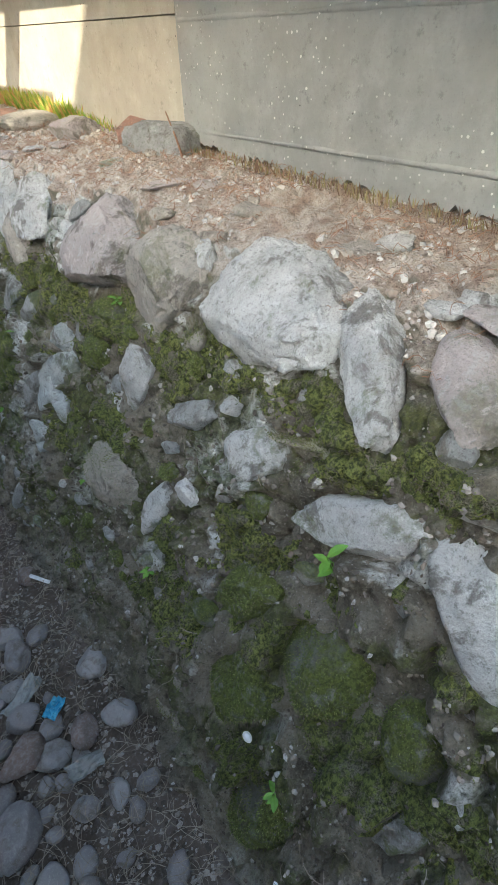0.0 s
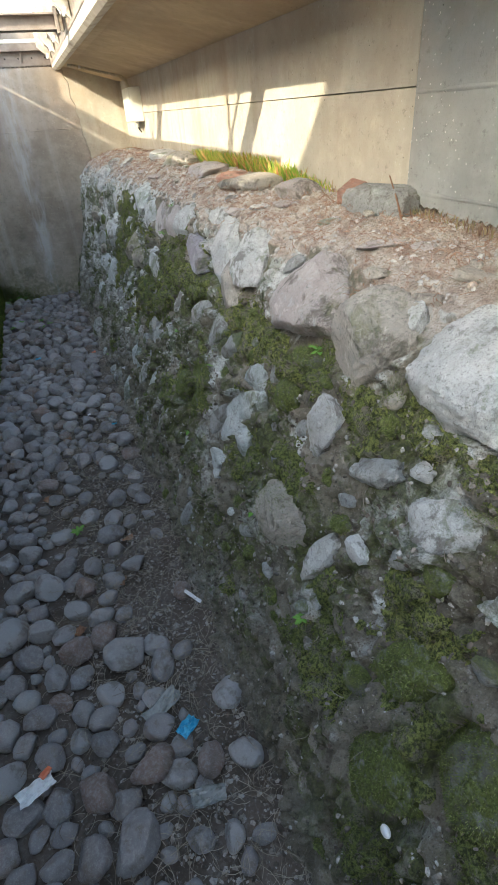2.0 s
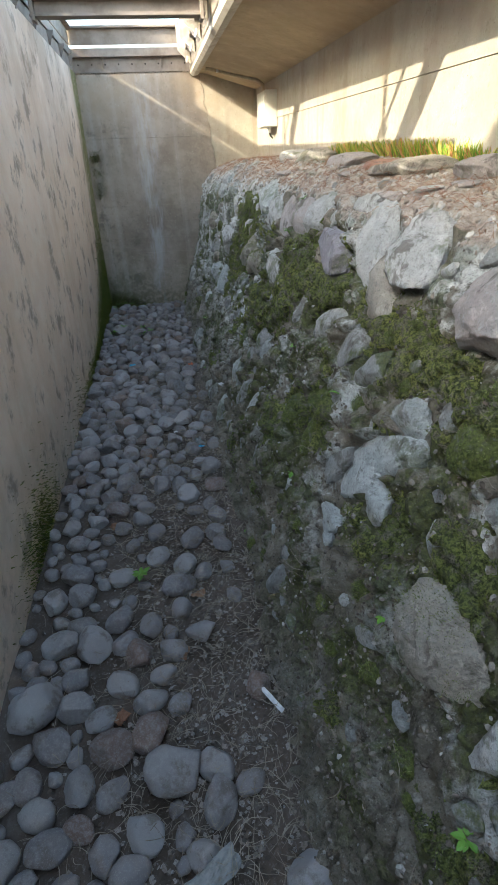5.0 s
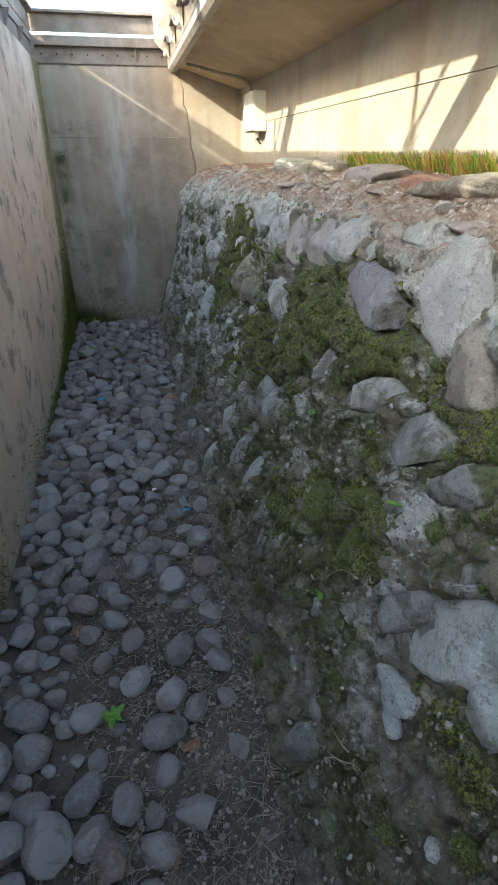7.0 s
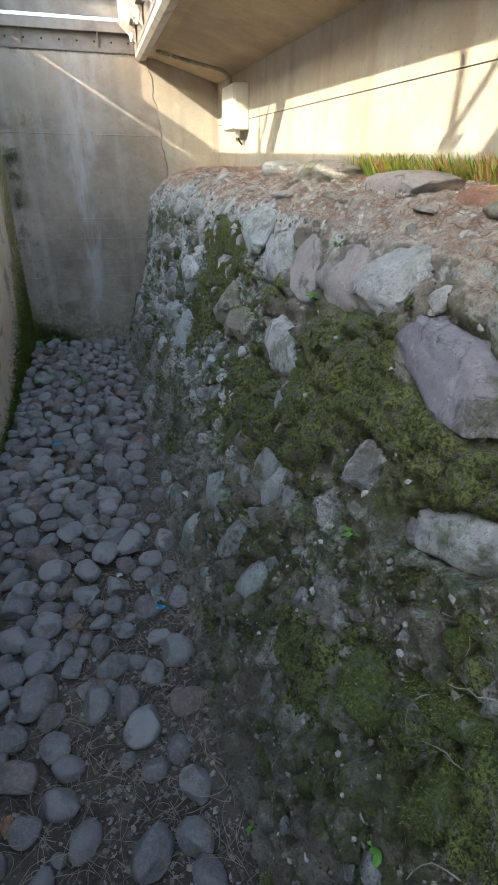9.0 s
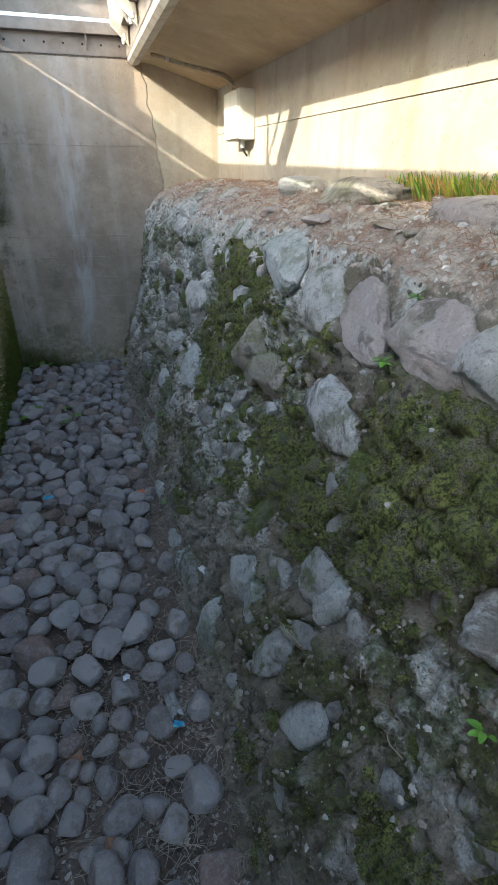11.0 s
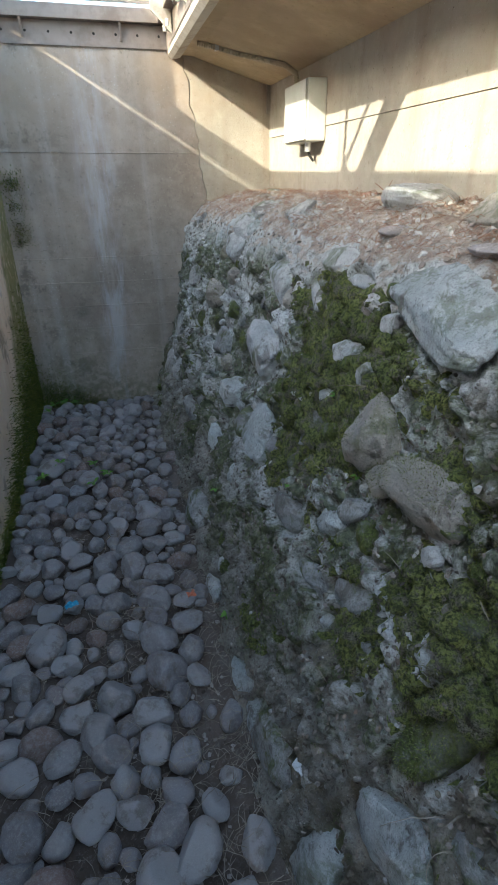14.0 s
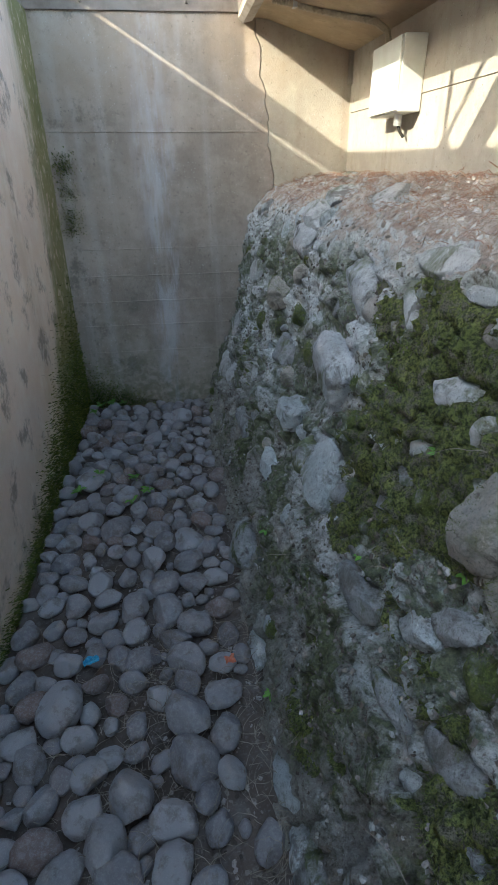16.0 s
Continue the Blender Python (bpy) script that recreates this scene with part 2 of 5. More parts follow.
def soil_material():
    n = Nodes("dark_littered_soil", 0.96)
    p = n.place()
    mid = n.noise(p, 11, 7, 0.7)
    fine = n.noise(p, 90, 5, 0.75)
    col = n.mix(n.step(n.noise(p, 2.4, 5), 0.35, 0.65), (0.068, 0.052, 0.042), (0.125, 0.10, 0.084))
    col = n.mix(n.step(mid, 0.5, 0.72, 0, 0.6), col, (0.19, 0.17, 0.155))
    col = n.mix(n.step(fine, 0.52, 0.74, 0, 0.6), col, (0.27, 0.25, 0.23))
    col = n.mix(n.step(fine, 0.42, 0.25, 0, 0.7), col, (0.03, 0.024, 0.02))
    return n.done(col, n.math("ADD", n.math("MULTIPLY", mid, 0.6), n.math("MULTIPLY", fine, 0.5)), 0.9, 0.015)


SOIL = soil_material()


def paint(name, a, b, rough=0.6, metal=0.0, scale=18.0, bump=0.2):
    n = Nodes(name, rough, metal)
    p = n.place()
    v = n.noise(p, scale, 6, 0.65)
    col = n.mix(n.step(v, 0.4, 0.68), a, b)
    return n.done(col, n.noise(p, scale * 5, 4), bump, 0.003)


STEEL = paint("brown_grey_painted_steel", (0.25, 0.21, 0.185), (0.18, 0.14, 0.115), 0.65, 0.1, 7.0)
STEEL_PALE = paint("dusty_pale_steel", (0.50, 0.46, 0.40), (0.36, 0.30, 0.24), 0.6, 0.1, 9.0)
DARK = paint("dark_gap", (0.02, 0.018, 0.016), (0.035, 0.03, 0.026), 0.9)
BOLT = paint("galvanised_bolt", (0.6, 0.6, 0.58), (0.45, 0.44, 0.42), 0.4, 0.8)
BOX_GREY = paint("pale_grey_box_enamel", (0.62, 0.62, 0.57), (0.55, 0.54, 0.48), 0.45, 0.0, 5.0, 0.05)
CONDUIT = paint("tan_flexible_conduit", (0.48, 0.41, 0.30), (0.36, 0.30, 0.22), 0.6)
BRICK = stone_material("red_brick", (0.38, 0.19, 0.14), (0.45, 0.26, 0.20), (0.45, 0.36, 0.31), 0.0)
LEAF = paint("fresh_green_leaf", (0.10, 0.22, 0.035), (0.14, 0.28, 0.05), 0.5, 0.0, 40)
GRASS = paint("yellow_green_grass", (0.20, 0.26, 0.03), (0.36, 0.30, 0.05), 0.6, 0.0, 14)
STRAW = paint("dry_straw", (0.30, 0.26, 0.21), (0.13, 0.105, 0.082), 0.8, 0.0, 12)
DEAD_LEAF = paint("dead_brown_leaf", (0.23, 0.12, 0.075), (0.32, 0.2, 0.13), 0.75, 0.0, 30)
BLUE = paint("blue_plastic", (0.03, 0.25, 0.42), (0.10, 0.42, 0.58), 0.35, 0.0, 40)
WHITE = paint("dirty_white_plastic", (0.62, 0.63, 0.65), (0.45, 0.45, 0.46), 0.35, 0.0, 40)
CLEAR = paint("cloudy_plastic", (0.25, 0.255, 0.25), (0.16, 0.16, 0.155), 0.25, 0.0, 40)
ORANGE = paint("orange_scrap", (0.6, 0.16, 0.08), (0.5, 0.2, 0.13), 0.5, 0.0, 40)
GROUND = paint("dusty_ground", (0.34, 0.30, 0.25), (0.26, 0.23, 0.19), 0.95, 0.0, 1.2)


# ---- mesh helpers ----
def part(name, bm, material, parent=None, label="", smooth=False):
    me = bpy.data.meshes.new(name)
    bm.to_mesh(me)
    bm.free()
    me.materials.append(material)
    if smooth:
        me.shade_smooth()
    ob = new(name, me)
    if parent is not None:
        ob.parent = parent
    if label:
        ob["label"] = label
    return ob


def box(bm, lo, hi, bevel=0.0):
    c = [(a + b) / 2 for a, b in zip(lo, hi)]
    s = [b - a for a, b in zip(lo, hi)]
    made = bmesh.ops.create_cube(bm, size=1, matrix=Matrix.Translation(c) @ Matrix.Diagonal((*s, 1)))
    if bevel:
        edges = list({e for v in made["verts"] for e in v.link_edges})
        bmesh.ops.bevel(bm, geom=edges, offset=bevel, segments=2, profile=0.6, affect="EDGES")
    return bm


def boxed(lo, hi, bevel=0.0):
    return box(bmesh.new(), lo, hi, bevel)


def tube(bm, points, radius, sides=8):
    """A round bar through points."""
    rings = []
    pts = [Vector(p) for p in points]
    for i, p in enumerate(pts):
        d = (pts[min(i + 1, len(pts) - 1)] - pts[max(i - 1, 0)]).normalized()
        u = d.orthogonal().normalized()
        if rings:
            u = (last - d * last.dot(d)).normalized()
        last = u
        v = d.cross(u)
        r = radius[i] if isinstance(radius, (list, tuple)) else radius
        rings.append([bm.verts.new(p + r * (math.cos(a) * u + math.sin(a) * v)) for a in (2 * math.pi * k / sides for k in range(sides))])
    for a, b in zip(rings, rings[1:]):
        for k in range(sides):
            bm.faces.new((a[k], a[(k + 1) % sides], b[(k + 1) % sides], b[k]))
    bm.faces.new(rings[0][::-1])
    bm.faces.new(rings[-1])
    return bm


def outline_slab(points, axis, a, b):
    """A slab whose outline lies in the plane across axis (0 x, 1 y, 2 z), from a to b."""
    bm = bmesh.new()

    def at(p, v):
        q = list(p)
        q.insert(axis, v)
        return bm.verts.new(q)

    lo, hi = [at(p, a) for p in points], [at(p, b) for p in points]
    bm.faces.new(lo)
    bm.faces.new(hi[::-1])
    for i in range(len(points)):
        j = (i + 1) % len(points)
        bm.faces.new((lo[j], lo[i], hi[i], hi[j]))
    bmesh.ops.recalc_face_normals(bm, faces=bm.faces)
    return bm


LATTICE = np.random.RandomState(5).rand(64 * 64 * 64).astype(np.float32)


def field(p, scale, octaves=4, gain=0.5):
    """Smooth noise from -1 to 1 at the rows of p."""
    p = np.asarray(p, dtype=np.float32)
    out, amp, total = np.zeros(len(p), np.float32), 1.0, 0.0
    for o in range(octaves):
        q = p * np.float32(scale * 2.03 ** o) + np.float32(17.3 * o)
        fl = np.floor(q)
        f = q - fl
        f = f * f * (3 - 2 * f)
        i = fl.astype(np.int32) & 63
        k = (i + 1) & 63
        x0, x1, y0, y1 = i[:, 0] << 12, k[:, 0] << 12, i[:, 1] << 6, k[:, 1] << 6
        fx, fy, fz = f[:, 0], f[:, 1], f[:, 2]
        edge = []
        for a, c in ((x0, x1),):
            for b in (y0, y1):
                for d in (i[:, 2], k[:, 2]):
                    lo, hi = LATTICE[a + b + d], LATTICE[c + b + d]
                    edge.append(lo + fx * (hi - lo))
        near, far = edge[0] + fz * (edge[1] - edge[0]), edge[2] + fz * (edge[3] - edge[2])
        out += np.float32(amp) * (2 * (near + fy * (far - near)) - 1)
        total += amp
        amp *= gain
    return (out / total).astype(np.float64)


def grid_mesh(name, verts, rows, cols, material, smooth=True):
    me = bpy.data.meshes.new(name)
    k = np.arange(rows * cols).reshape(rows, cols)
    quads = np.stack([k[:-1, :-1], k[:-1, 1:], k[1:, 1:], k[1:, :-1]], -1).reshape(-1, 4)
    me.from_pydata(verts.tolist(), [], quads.tolist())
    me.materials.append(material)
    if smooth:
        me.shade_smooth()
    return me


# ---- the large structure ----
Y0, YEND = -3.6, 6.70          # the pit's length
X_RIGHT = 1.10                 # the wall above the ledge
FRAME_TOP = 2.60

# the pit's floor of soil, in one uneven sheet
ny, nx = 420, 60
yy, xx = np.meshgrid(np.linspace(Y0, YEND + 0.05, ny), np.linspace(-0.78, 0.45, nx), indexing="ij")
pts = np.stack([xx.ravel(), yy.ravel(), np.zeros(xx.size)], 1)
pts[:, 2] = 0.022 * field(pts, 3.0, 4) + 0.008 * field(pts, 24, 3) - 0.005 + 0.03 * np.clip((pts[:, 0] - 0.02) / 0.15, 0, 1)
floor = new("floor", grid_mesh("floor", pts, ny, nx, SOIL))
tagged(floor, "dark brown soil floor littered with straw between cobbles", "soil", kind="structure")


FLOOR_Z = pts[:, 2].reshape(ny, nx)


def soil_z(x, y):
    i = int(np.clip((y - Y0) / (YEND + 0.05 - Y0) * (ny - 1), 0, ny - 1))
    j = int(np.clip((x + 0.78) / 1.23 * (nx - 1), 0, nx - 1))
    return float(FLOOR_Z[i, j])


# left wall, leaning outwards a little towards its foot
wall_left = part("wall_left", outline_slab([(-0.705, -0.2), (-0.66, 2.25), (-0.95, 2.25), (-0.95, -0.2)], 1, Y0 - 0.3, YEND + 0.3), CONCRETE_LEFT)
tagged(wall_left, "streaked beige concrete wall with green algae along its foot", "wall", kind="structure")

# the end wall in two pours that meet at a ragged crack
rs = random.Random(4)
crack, wander = [], 0.0
for k in range(116):
    z = 2.25 - k * 0.02
    wander = 0.8 * wander + rs.uniform(-0.009, 0.009)
    crack.append((0.545 + wander + float(np.interp(z, [-0.2, 1.45, 2.25], [0.10, 0.085, 0.0])), z))
wall_end = part("wall_end", outline_slab([(-1.0, -0.2), (-1.0, 2.25)] + crack + [(0.62, -0.2)], 1, YEND, YEND + 0.3), CONCRETE_END)
tagged(wall_end, "grey board-marked concrete end wall with pale lime runs", "wall", kind="structure")
wall_return = part("wall_return", outline_slab([(x + 0.005, z) for x, z in crack] + [(0.64, -0.2), (1.5, -0.2), (1.5, 2.3), (0.567, 2.3)], 1, YEND + 0.004, YEND + 0.3), CONCRETE_CREAM_GLOW)
tagged(wall_return, "cream concrete return wall beside a ragged crack", "wall", kind="structure")
part("backing", boxed((0.3, YEND + 0.05, 0), (0.9, YEND + 0.29, 2.24)), DARK, wall_return)


def ridge(name, a, b, width, proud, normal, parent, seed, material):
    """A rough line of mortar left where two boards met, from a to b on a wall."""
    bm = bmesh.new()
    a, b, normal = Vector(a), Vector(b), Vector(normal)
    n = max(8, int((b - a).length / 0.03))
    side = normal.cross((b - a).normalized())
    t = np.linspace(0, 1, n)
    w = [float(v) for v in field(np.stack([t * (b - a).length * 9, t * 0 + seed, t * 0], 1), 1.0, 3)]
    rows = []
    for k in range(n):
        c = a.lerp(b, float(t[k])) + side * 0.003 * w[k]
        h, p = width * (0.5 + 0.35 * w[k]), proud * (0.7 + 0.6 * w[(k * 7) % n])
        rows.append([bm.verts.new(c + s * side + q * normal) for s, q in ((-h, -0.004), (-h * 0.4, p), (h * 0.4, p), (h, -0.004))])
    for r, q in zip(rows, rows[1:]):
        for k in range(3):
            bm.faces.new((r[k], r[k + 1], q[k + 1], q[k]))
    bmesh.ops.recalc_face_normals(bm, faces=bm.faces)
    return part(name, bm, material, parent, smooth=True)


for k, z in enumerate((1.712, 1.08, 0.916, 0.752, 0.592, 0.409)):
    ridge("board_line", (-0.66, YEND, z), (0.56, YEND, z - 0.01), 0.014, 0.004, (0, -1, 0), wall_end, k, CONCRETE_END)

# right wall above the ledge: one concrete, first grey, then cream with the sun's glow put into its colour, in two lifts
# with an open joint
YJ = 1.61
foot = []
for k in range(160):
    y = YJ - k * 0.016
    foot.append((y, float(np.interp(y, [-4, 0.67, 1.18, 1.59], [1.345, 1.368, 1.384, 1.422])) + rs.uniform(-0.007, 0.014) + 0.008 * math.sin(k * 0.33)))
wall_right = part("wall_right", outline_slab([(YJ, 2.6)] + foot + [(Y0 - 0.3, 1.3), (Y0 - 0.3, 2.6)], 0, X_RIGHT, X_RIGHT + 0.3), CONCRETE_RIGHT)
tagged(wall_right, "grey cast concrete wall with pale board lines and chips", "wall", kind="structure")
wall_cream = part("wall_cream", boxed((X_RIGHT + 0.004, YJ + 0.004, 1.0), (X_RIGHT + 0.3, YEND + 0.004, 1.738)), CONCRETE_CREAM_GLOW)
for v in wall_cream.data.vertices:
    v.co.z += 0.010 * (v.co.y - YJ) if v.co.z > 1.5 else 0
tagged(wall_cream, "cream concrete wall with sun glow in its colour and an open horizontal joint", "wall", kind="structure")
lift_up = part("upper_lift", boxed((X_RIGHT + 0.002, YJ + 0.004, 1.7415), (X_RIGHT + 0.3, YEND + 0.004, 2.6)), CONCRETE_CREAM_GLOW, wall_cream)
for v in lift_up.data.vertices:
    v.co.z += 0.010 * (v.co.y - YJ)
for k, z in enumerate((1.722, 1.452)):
    ridge("board_line", (X_RIGHT, YJ - 0.01, z + 0.005), (X_RIGHT, Y0, z - 0.02), 0.02, 0.005, (-1, 0, 0), wall_right, 20 + k, CONCRETE_RIGHT)

# deck over the ledge, its underside falling towards the wall, with a lip along the outer edge
ceiling = part("ceiling", outline_slab([(0.47, 2.235), (0.60, 2.225), (1.10, 2.085), (1.5, 2.085), (1.5, 2.62), (0.47, 2.62)], 1, Y0 - 0.3, YEND + 0.3), CONCRETE_SOFFIT)
tagged(ceiling, "tan stained concrete deck soffit sloping to the wall", "ceiling", kind="structure")
for v in ceiling.data.vertices:
    v.co.z += 0.011 * (v.co.y - YEND)
lip = part("deck_lip", outline_slab([(0.445, 2.225), (0.47, 2.205), (0.52, 2.215), (0.53, 2.233), (0.468, 2.238), (0.468, 2.30), (0.445, 2.30)], 1, Y0 - 0.3, YEND), STEEL_PALE)
for v in lip.data.vertices:
    v.co.z += 0.011 * (v.co.y - YEND)
tagged(lip, "pale dusty steel drip lip along the deck edge", "edge trim", kind="structure")
# thin added strip that stands for a conduit chase in the corner
chase_strip = part("trim", boxed((1.075, YEND - 0.02, 1.93), (1.1, YEND, 2.10)), CONCRETE_CREAM_GLOW)
tagged(chase_strip, "short cream strip added for a conduit chase in the wall corner", "trim", kind="structure")

# what closes the place round about
wall_back = part("wall_back", boxed((-1.0, Y0 - 0.3, -0.2), (1.5, Y0, 2.25)), CONCRETE_END)
tagged(wall_back, "grey concrete wall behind the walk", "wall", kind="structure")
ground = part("ground", boxed((-400, -400, 1.9), (-0.95, 400, 2.24)), GROUND)
box_bm = bmesh.new()
box_bm.from_mesh(ground.data)
box(box_bm, (1.5, -400, 1.9), (400, 400, 2.24))
box(box_bm, (-0.95, YEND + 0.3, 1.9), (1.5, 400, 2.24))
box(box_bm, (-0.95, -400, 1.9), (1.5, Y0 - 0.3, 2.24))
box_bm.to_mesh(ground.data)
box_bm.free()
tagged(ground, "dusty ground around the pit", "ground", kind="structure")


# ---- the rubble wall ----
PROFILE_Z = [-0.15, 0.0, 0.12, 0.42, 0.65, 0.80, 1.00, 1.15, 1.25, 1.31, 1.36, 1.40, 1.42, 1.44]
PROFILE_X = [0.12, 0.16, 0.21, 0.31, 0.41, 0.465, 0.525, 0.575, 0.62, 0.66, 0.73, 0.85, 0.98, 1.30]
seg = np.hypot(np.diff(PROFILE_X), np.diff(PROFILE_Z))
ARC = np.concatenate([[0], np.cumsum(seg)])


def lift(y):
    """How much higher the ledge lies along the pit."""
    return np.interp(y, [-4, 0.6, 1.6, 3.0, 7], [-0.08, -0.06, -0.02, 0.03, 0.04])


def bulge(y, z):
    """How far the bank stands out where it meets the end wall."""
    return np.interp(y, [4.6, 6.3], [0, 1]) * np.interp(z, [0, 0.45, 0.95, 1.28, 1.42], [0.05, 0.01, 0.07, 0.09, 0.06])


def wall_point(y, s):
    x, z = np.interp(s, ARC, PROFILE_X), np.interp(s, ARC, PROFILE_Z)
    return x - bulge(y, z), y, z + lift(y) * np.clip(z / 1.3, 0, 1)


def arc_at(z):
    return float(np.interp(z, PROFILE_Z, ARC))


# [stones]
BEDDED = []

# stones set in the bank: along, height, longer and shorter width, tilt
for k, (y, z, w, h, tilt) in enumerate((
    (0.13, 1.03, 0.26, 0.128, 39), (0.18, 1.18, 0.096, 0.033, -20), (0.38, 1.04, 0.288, 0.131, -24), (0.39, 1.39, 0.082, 0.041, 13),
    (0.47, 1.3, 0.306, 0.132, 47), (0.63, 1.41, 0.09, 0.058, -26), (0.66, 1.04, 0.202, 0.122, -31), (0.73, 1.31, 0.366, 0.264, 4),
    (0.95, 0.7, 0.235, 0.089, -68), (0.99, 1.33, 0.11, 0.07, 60), (1.12, 1.01, 0.207, 0.119, -84), (1.87, 1.27, 0.279, 0.202, 22),
    (2.12, 1.25, 0.332, 0.19, 37), (2.24, 0.97, 0.3, 0.103, -25), (2.4, 1.33, 0.263, 0.091, -5), (2.53, 0.93, 0.151, 0.142, -40),
    (2.75, 1.25, 0.238, 0.184, -17), (3.18, 0.98, 0.345, 0.185, 3),
)):
    BEDDED.append((y, z, w, h, STONE_WHITE, tilt, 200 + k))
for k, (y, z, w, h, tilt) in enumerate((
    (3.42, 1.2, 0.258, 0.172, 33), (4.13, 1.08, 0.138, 0.071, -13), (4.19, 1.25, 0.141, 0.049, 2), (4.41, 1.28, 0.259, 0.089, -4),
    (4.44, 1.18, 0.145, 0.082, 31), (4.75, 0.92, 0.377, 0.225, 15), (4.78, 1.17, 0.302, 0.144, 14), (5.11, 1.38, 0.302, 0.144, 19),
    (5.49, 1.2, 0.306, 0.146, 3), (5.52, 1.37, 0.307, 0.146, 9), (5.53, 1.31, 0.302, 0.144, 13), (6.09, 0.4, 0.377, 0.22, -5),
    (6.16, 0.98, 0.332, 0.158, -1), (6.38, 0.64, 0.377, 0.217, -10), (6.42, 0.37, 0.377, 0.194, -7),
)):
    BEDDED.append((y, z, w, h, STONE_WHITE, tilt, 220 + k))
for k, (y, z, w, h, tilt) in enumerate((
    (1.54, 0.72, 0.128, 0.112, 79), (1.56, 0.95, 0.162, 0.099, -16), (1.61, 0.83, 0.336, 0.116, -33), (1.66, 0.73, 0.267, 0.129, -46),
    (1.67, 0.51, 0.069, 0.042, -7), (1.71, 0.55, 0.122, 0.091, 24), (1.78, 0.79, 0.1, 0.035, -32), (2.78, 0.42, 0.221, 0.108, -56),
    (2.89, 0.67, 0.16, 0.11, -65), (3.16, 0.42, 0.141, 0.097, -80), (3.28, 0.42, 0.267, 0.151, -37), (3.37, 0.13, 0.255, 0.161, -72),
    (3.81, 1.25, 0.428, 0.192, 10), (3.81, 0.08, 0.135, 0.118, -39), (3.88, 0.69, 0.142, 0.069, -33), (3.97, 0.06, 0.203, 0.097, -34),
    (4.42, 0.03, 0.202, 0.112, -15), (4.54, 0.66, 0.264, 0.23, -2),
)):
    BEDDED.append((y, z, w, h, STONE_LIME, tilt, 240 + k))
for k, (y, z, w, h, tilt) in enumerate((
    (5.01, 0.65, 0.273, 0.141, -15), (5.01, 0.43, 0.243, 0.124, 1),
)):
    BEDDED.append((y, z, w, h, STONE_LIME, tilt, 260 + k))
for k, (y, z, w, h, tilt) in enumerate((
    (0.29, 1.32, 0.229, 0.12, 51), (1.4, 1.27, 0.353, 0.307, 2), (2.95, 1.23, 0.324, 0.154, 7), (3.2, 1.2, 0.282, 0.16, 26),
)):
    BEDDED.append((y, z, w, h, STONE_PINK, tilt, 280 + k))
for k, (y, z, w, h, tilt) in enumerate((
    (0.52, 1.13, 0.209, 0.024, -19), (1.09, 1.27, 0.284, 0.243, -19), (1.18, 0.67, 0.292, 0.204, -24), (1.94, 1.16, 0.202, 0.18, -81),
    (2.94, 0.51, 0.131, 0.03, -19), (3.63, 0.92, 0.296, 0.136, -5), (3.87, 0.95, 0.181, 0.181, -6), (5.64, 0.96, 0.376, 0.153, -1),
)):
    BEDDED.append((y, z, w, h, STONE_TAN, tilt, 300 + k))
for k, (y, z, w, h, tilt) in enumerate((
    (2.43, 1.17, 0.445, 0.153, 5),
)):
    BEDDED.append((y, z, w, h, STONE_PURPLE, tilt, 320 + k))
for k, (y, z, w, h, tilt) in enumerate((
    (0.07, 0.56, 0.151, 0.079, -60), (0.27, 1.25, 0.076, 0.066, 59), (0.88, 1.01, 0.17, 0.083, -32), (1.34, 0.49, 0.114, 0.054, -28),
    (1.71, 0.86, 0.107, 0.047, -51), (1.8, 0.68, 0.264, 0.091, -54), (1.83, 0.97, 0.215, 0.094, -39), (1.86, 0.18, 0.225, 0.107, -59),
    (2, 0.97, 0.236, 0.119, -35), (2.37, 0.69, 0.123, 0.05, -40), (2.47, 0.32, 0.166, 0.091, 9), (2.9, 0.55, 0.179, 0.062, -31),
    (2.97, 0.67, 0.128, 0.142, -13), (2.98, 0.8, 0.109, 0.052, -53), (2.99, 0.41, 0.218, 0.117, -62), (3.13, 0.56, 0.162, 0.067, -12),
    (3.68, 0.63, 0.192, 0.078, -26), (3.7, 0.11, 0.312, 0.17, -17),
)):
    BEDDED.append((y, z, w, h, STONE_GREY, tilt, 340 + k))
for k, (y, z, w, h, tilt) in enumerate((
    (3.82, 0.77, 0.155, 0.075, -35), (3.84, 0.56, 0.193, 0.07, -17), (4.1, 0.59, 0.259, 0.121, -7), (4.7, 0.64, 0.187, 0.15, -17),
    (4.92, 0.11, 0.302, 0.271, -34), (5.33, 0.79, 0.287, 0.137, -2), (5.55, 0.36, 0.35, 0.167, -1),
)):
    BEDDED.append((y, z, w, h, STONE_GREY, tilt, 360 + k))
for k, (y, z, w, h, tilt) in enumerate((
    (0.12, 0.75, 0.171, 0.128, -86), (0.33, 0.23, 0.329, 0.161, -66), (0.34, 0.71, 0.268, 0.205, -66), (0.48, 0.49, 0.261, 0.209, -69),
    (0.56, 0.72, 0.248, 0.116, -48), (1.3, 1.13, 0.146, 0.07, -9), (1.33, 1, 0.165, 0.115, -16), (2.04, 0.66, 0.202, 0.111, -86),
    (2.11, 0.75, 0.204, 0.075, -27), (2.23, 0.62, 0.198, 0.159, 42), (2.87, 0.8, 0.115, 0.088, -83), (2.96, 0.92, 0.135, 0.133, 44),
    (3.31, 0.61, 0.2, 0.106, -65),
)):
    BEDDED.append((y, z, w, h, STONE_DARK, tilt, 380 + k))
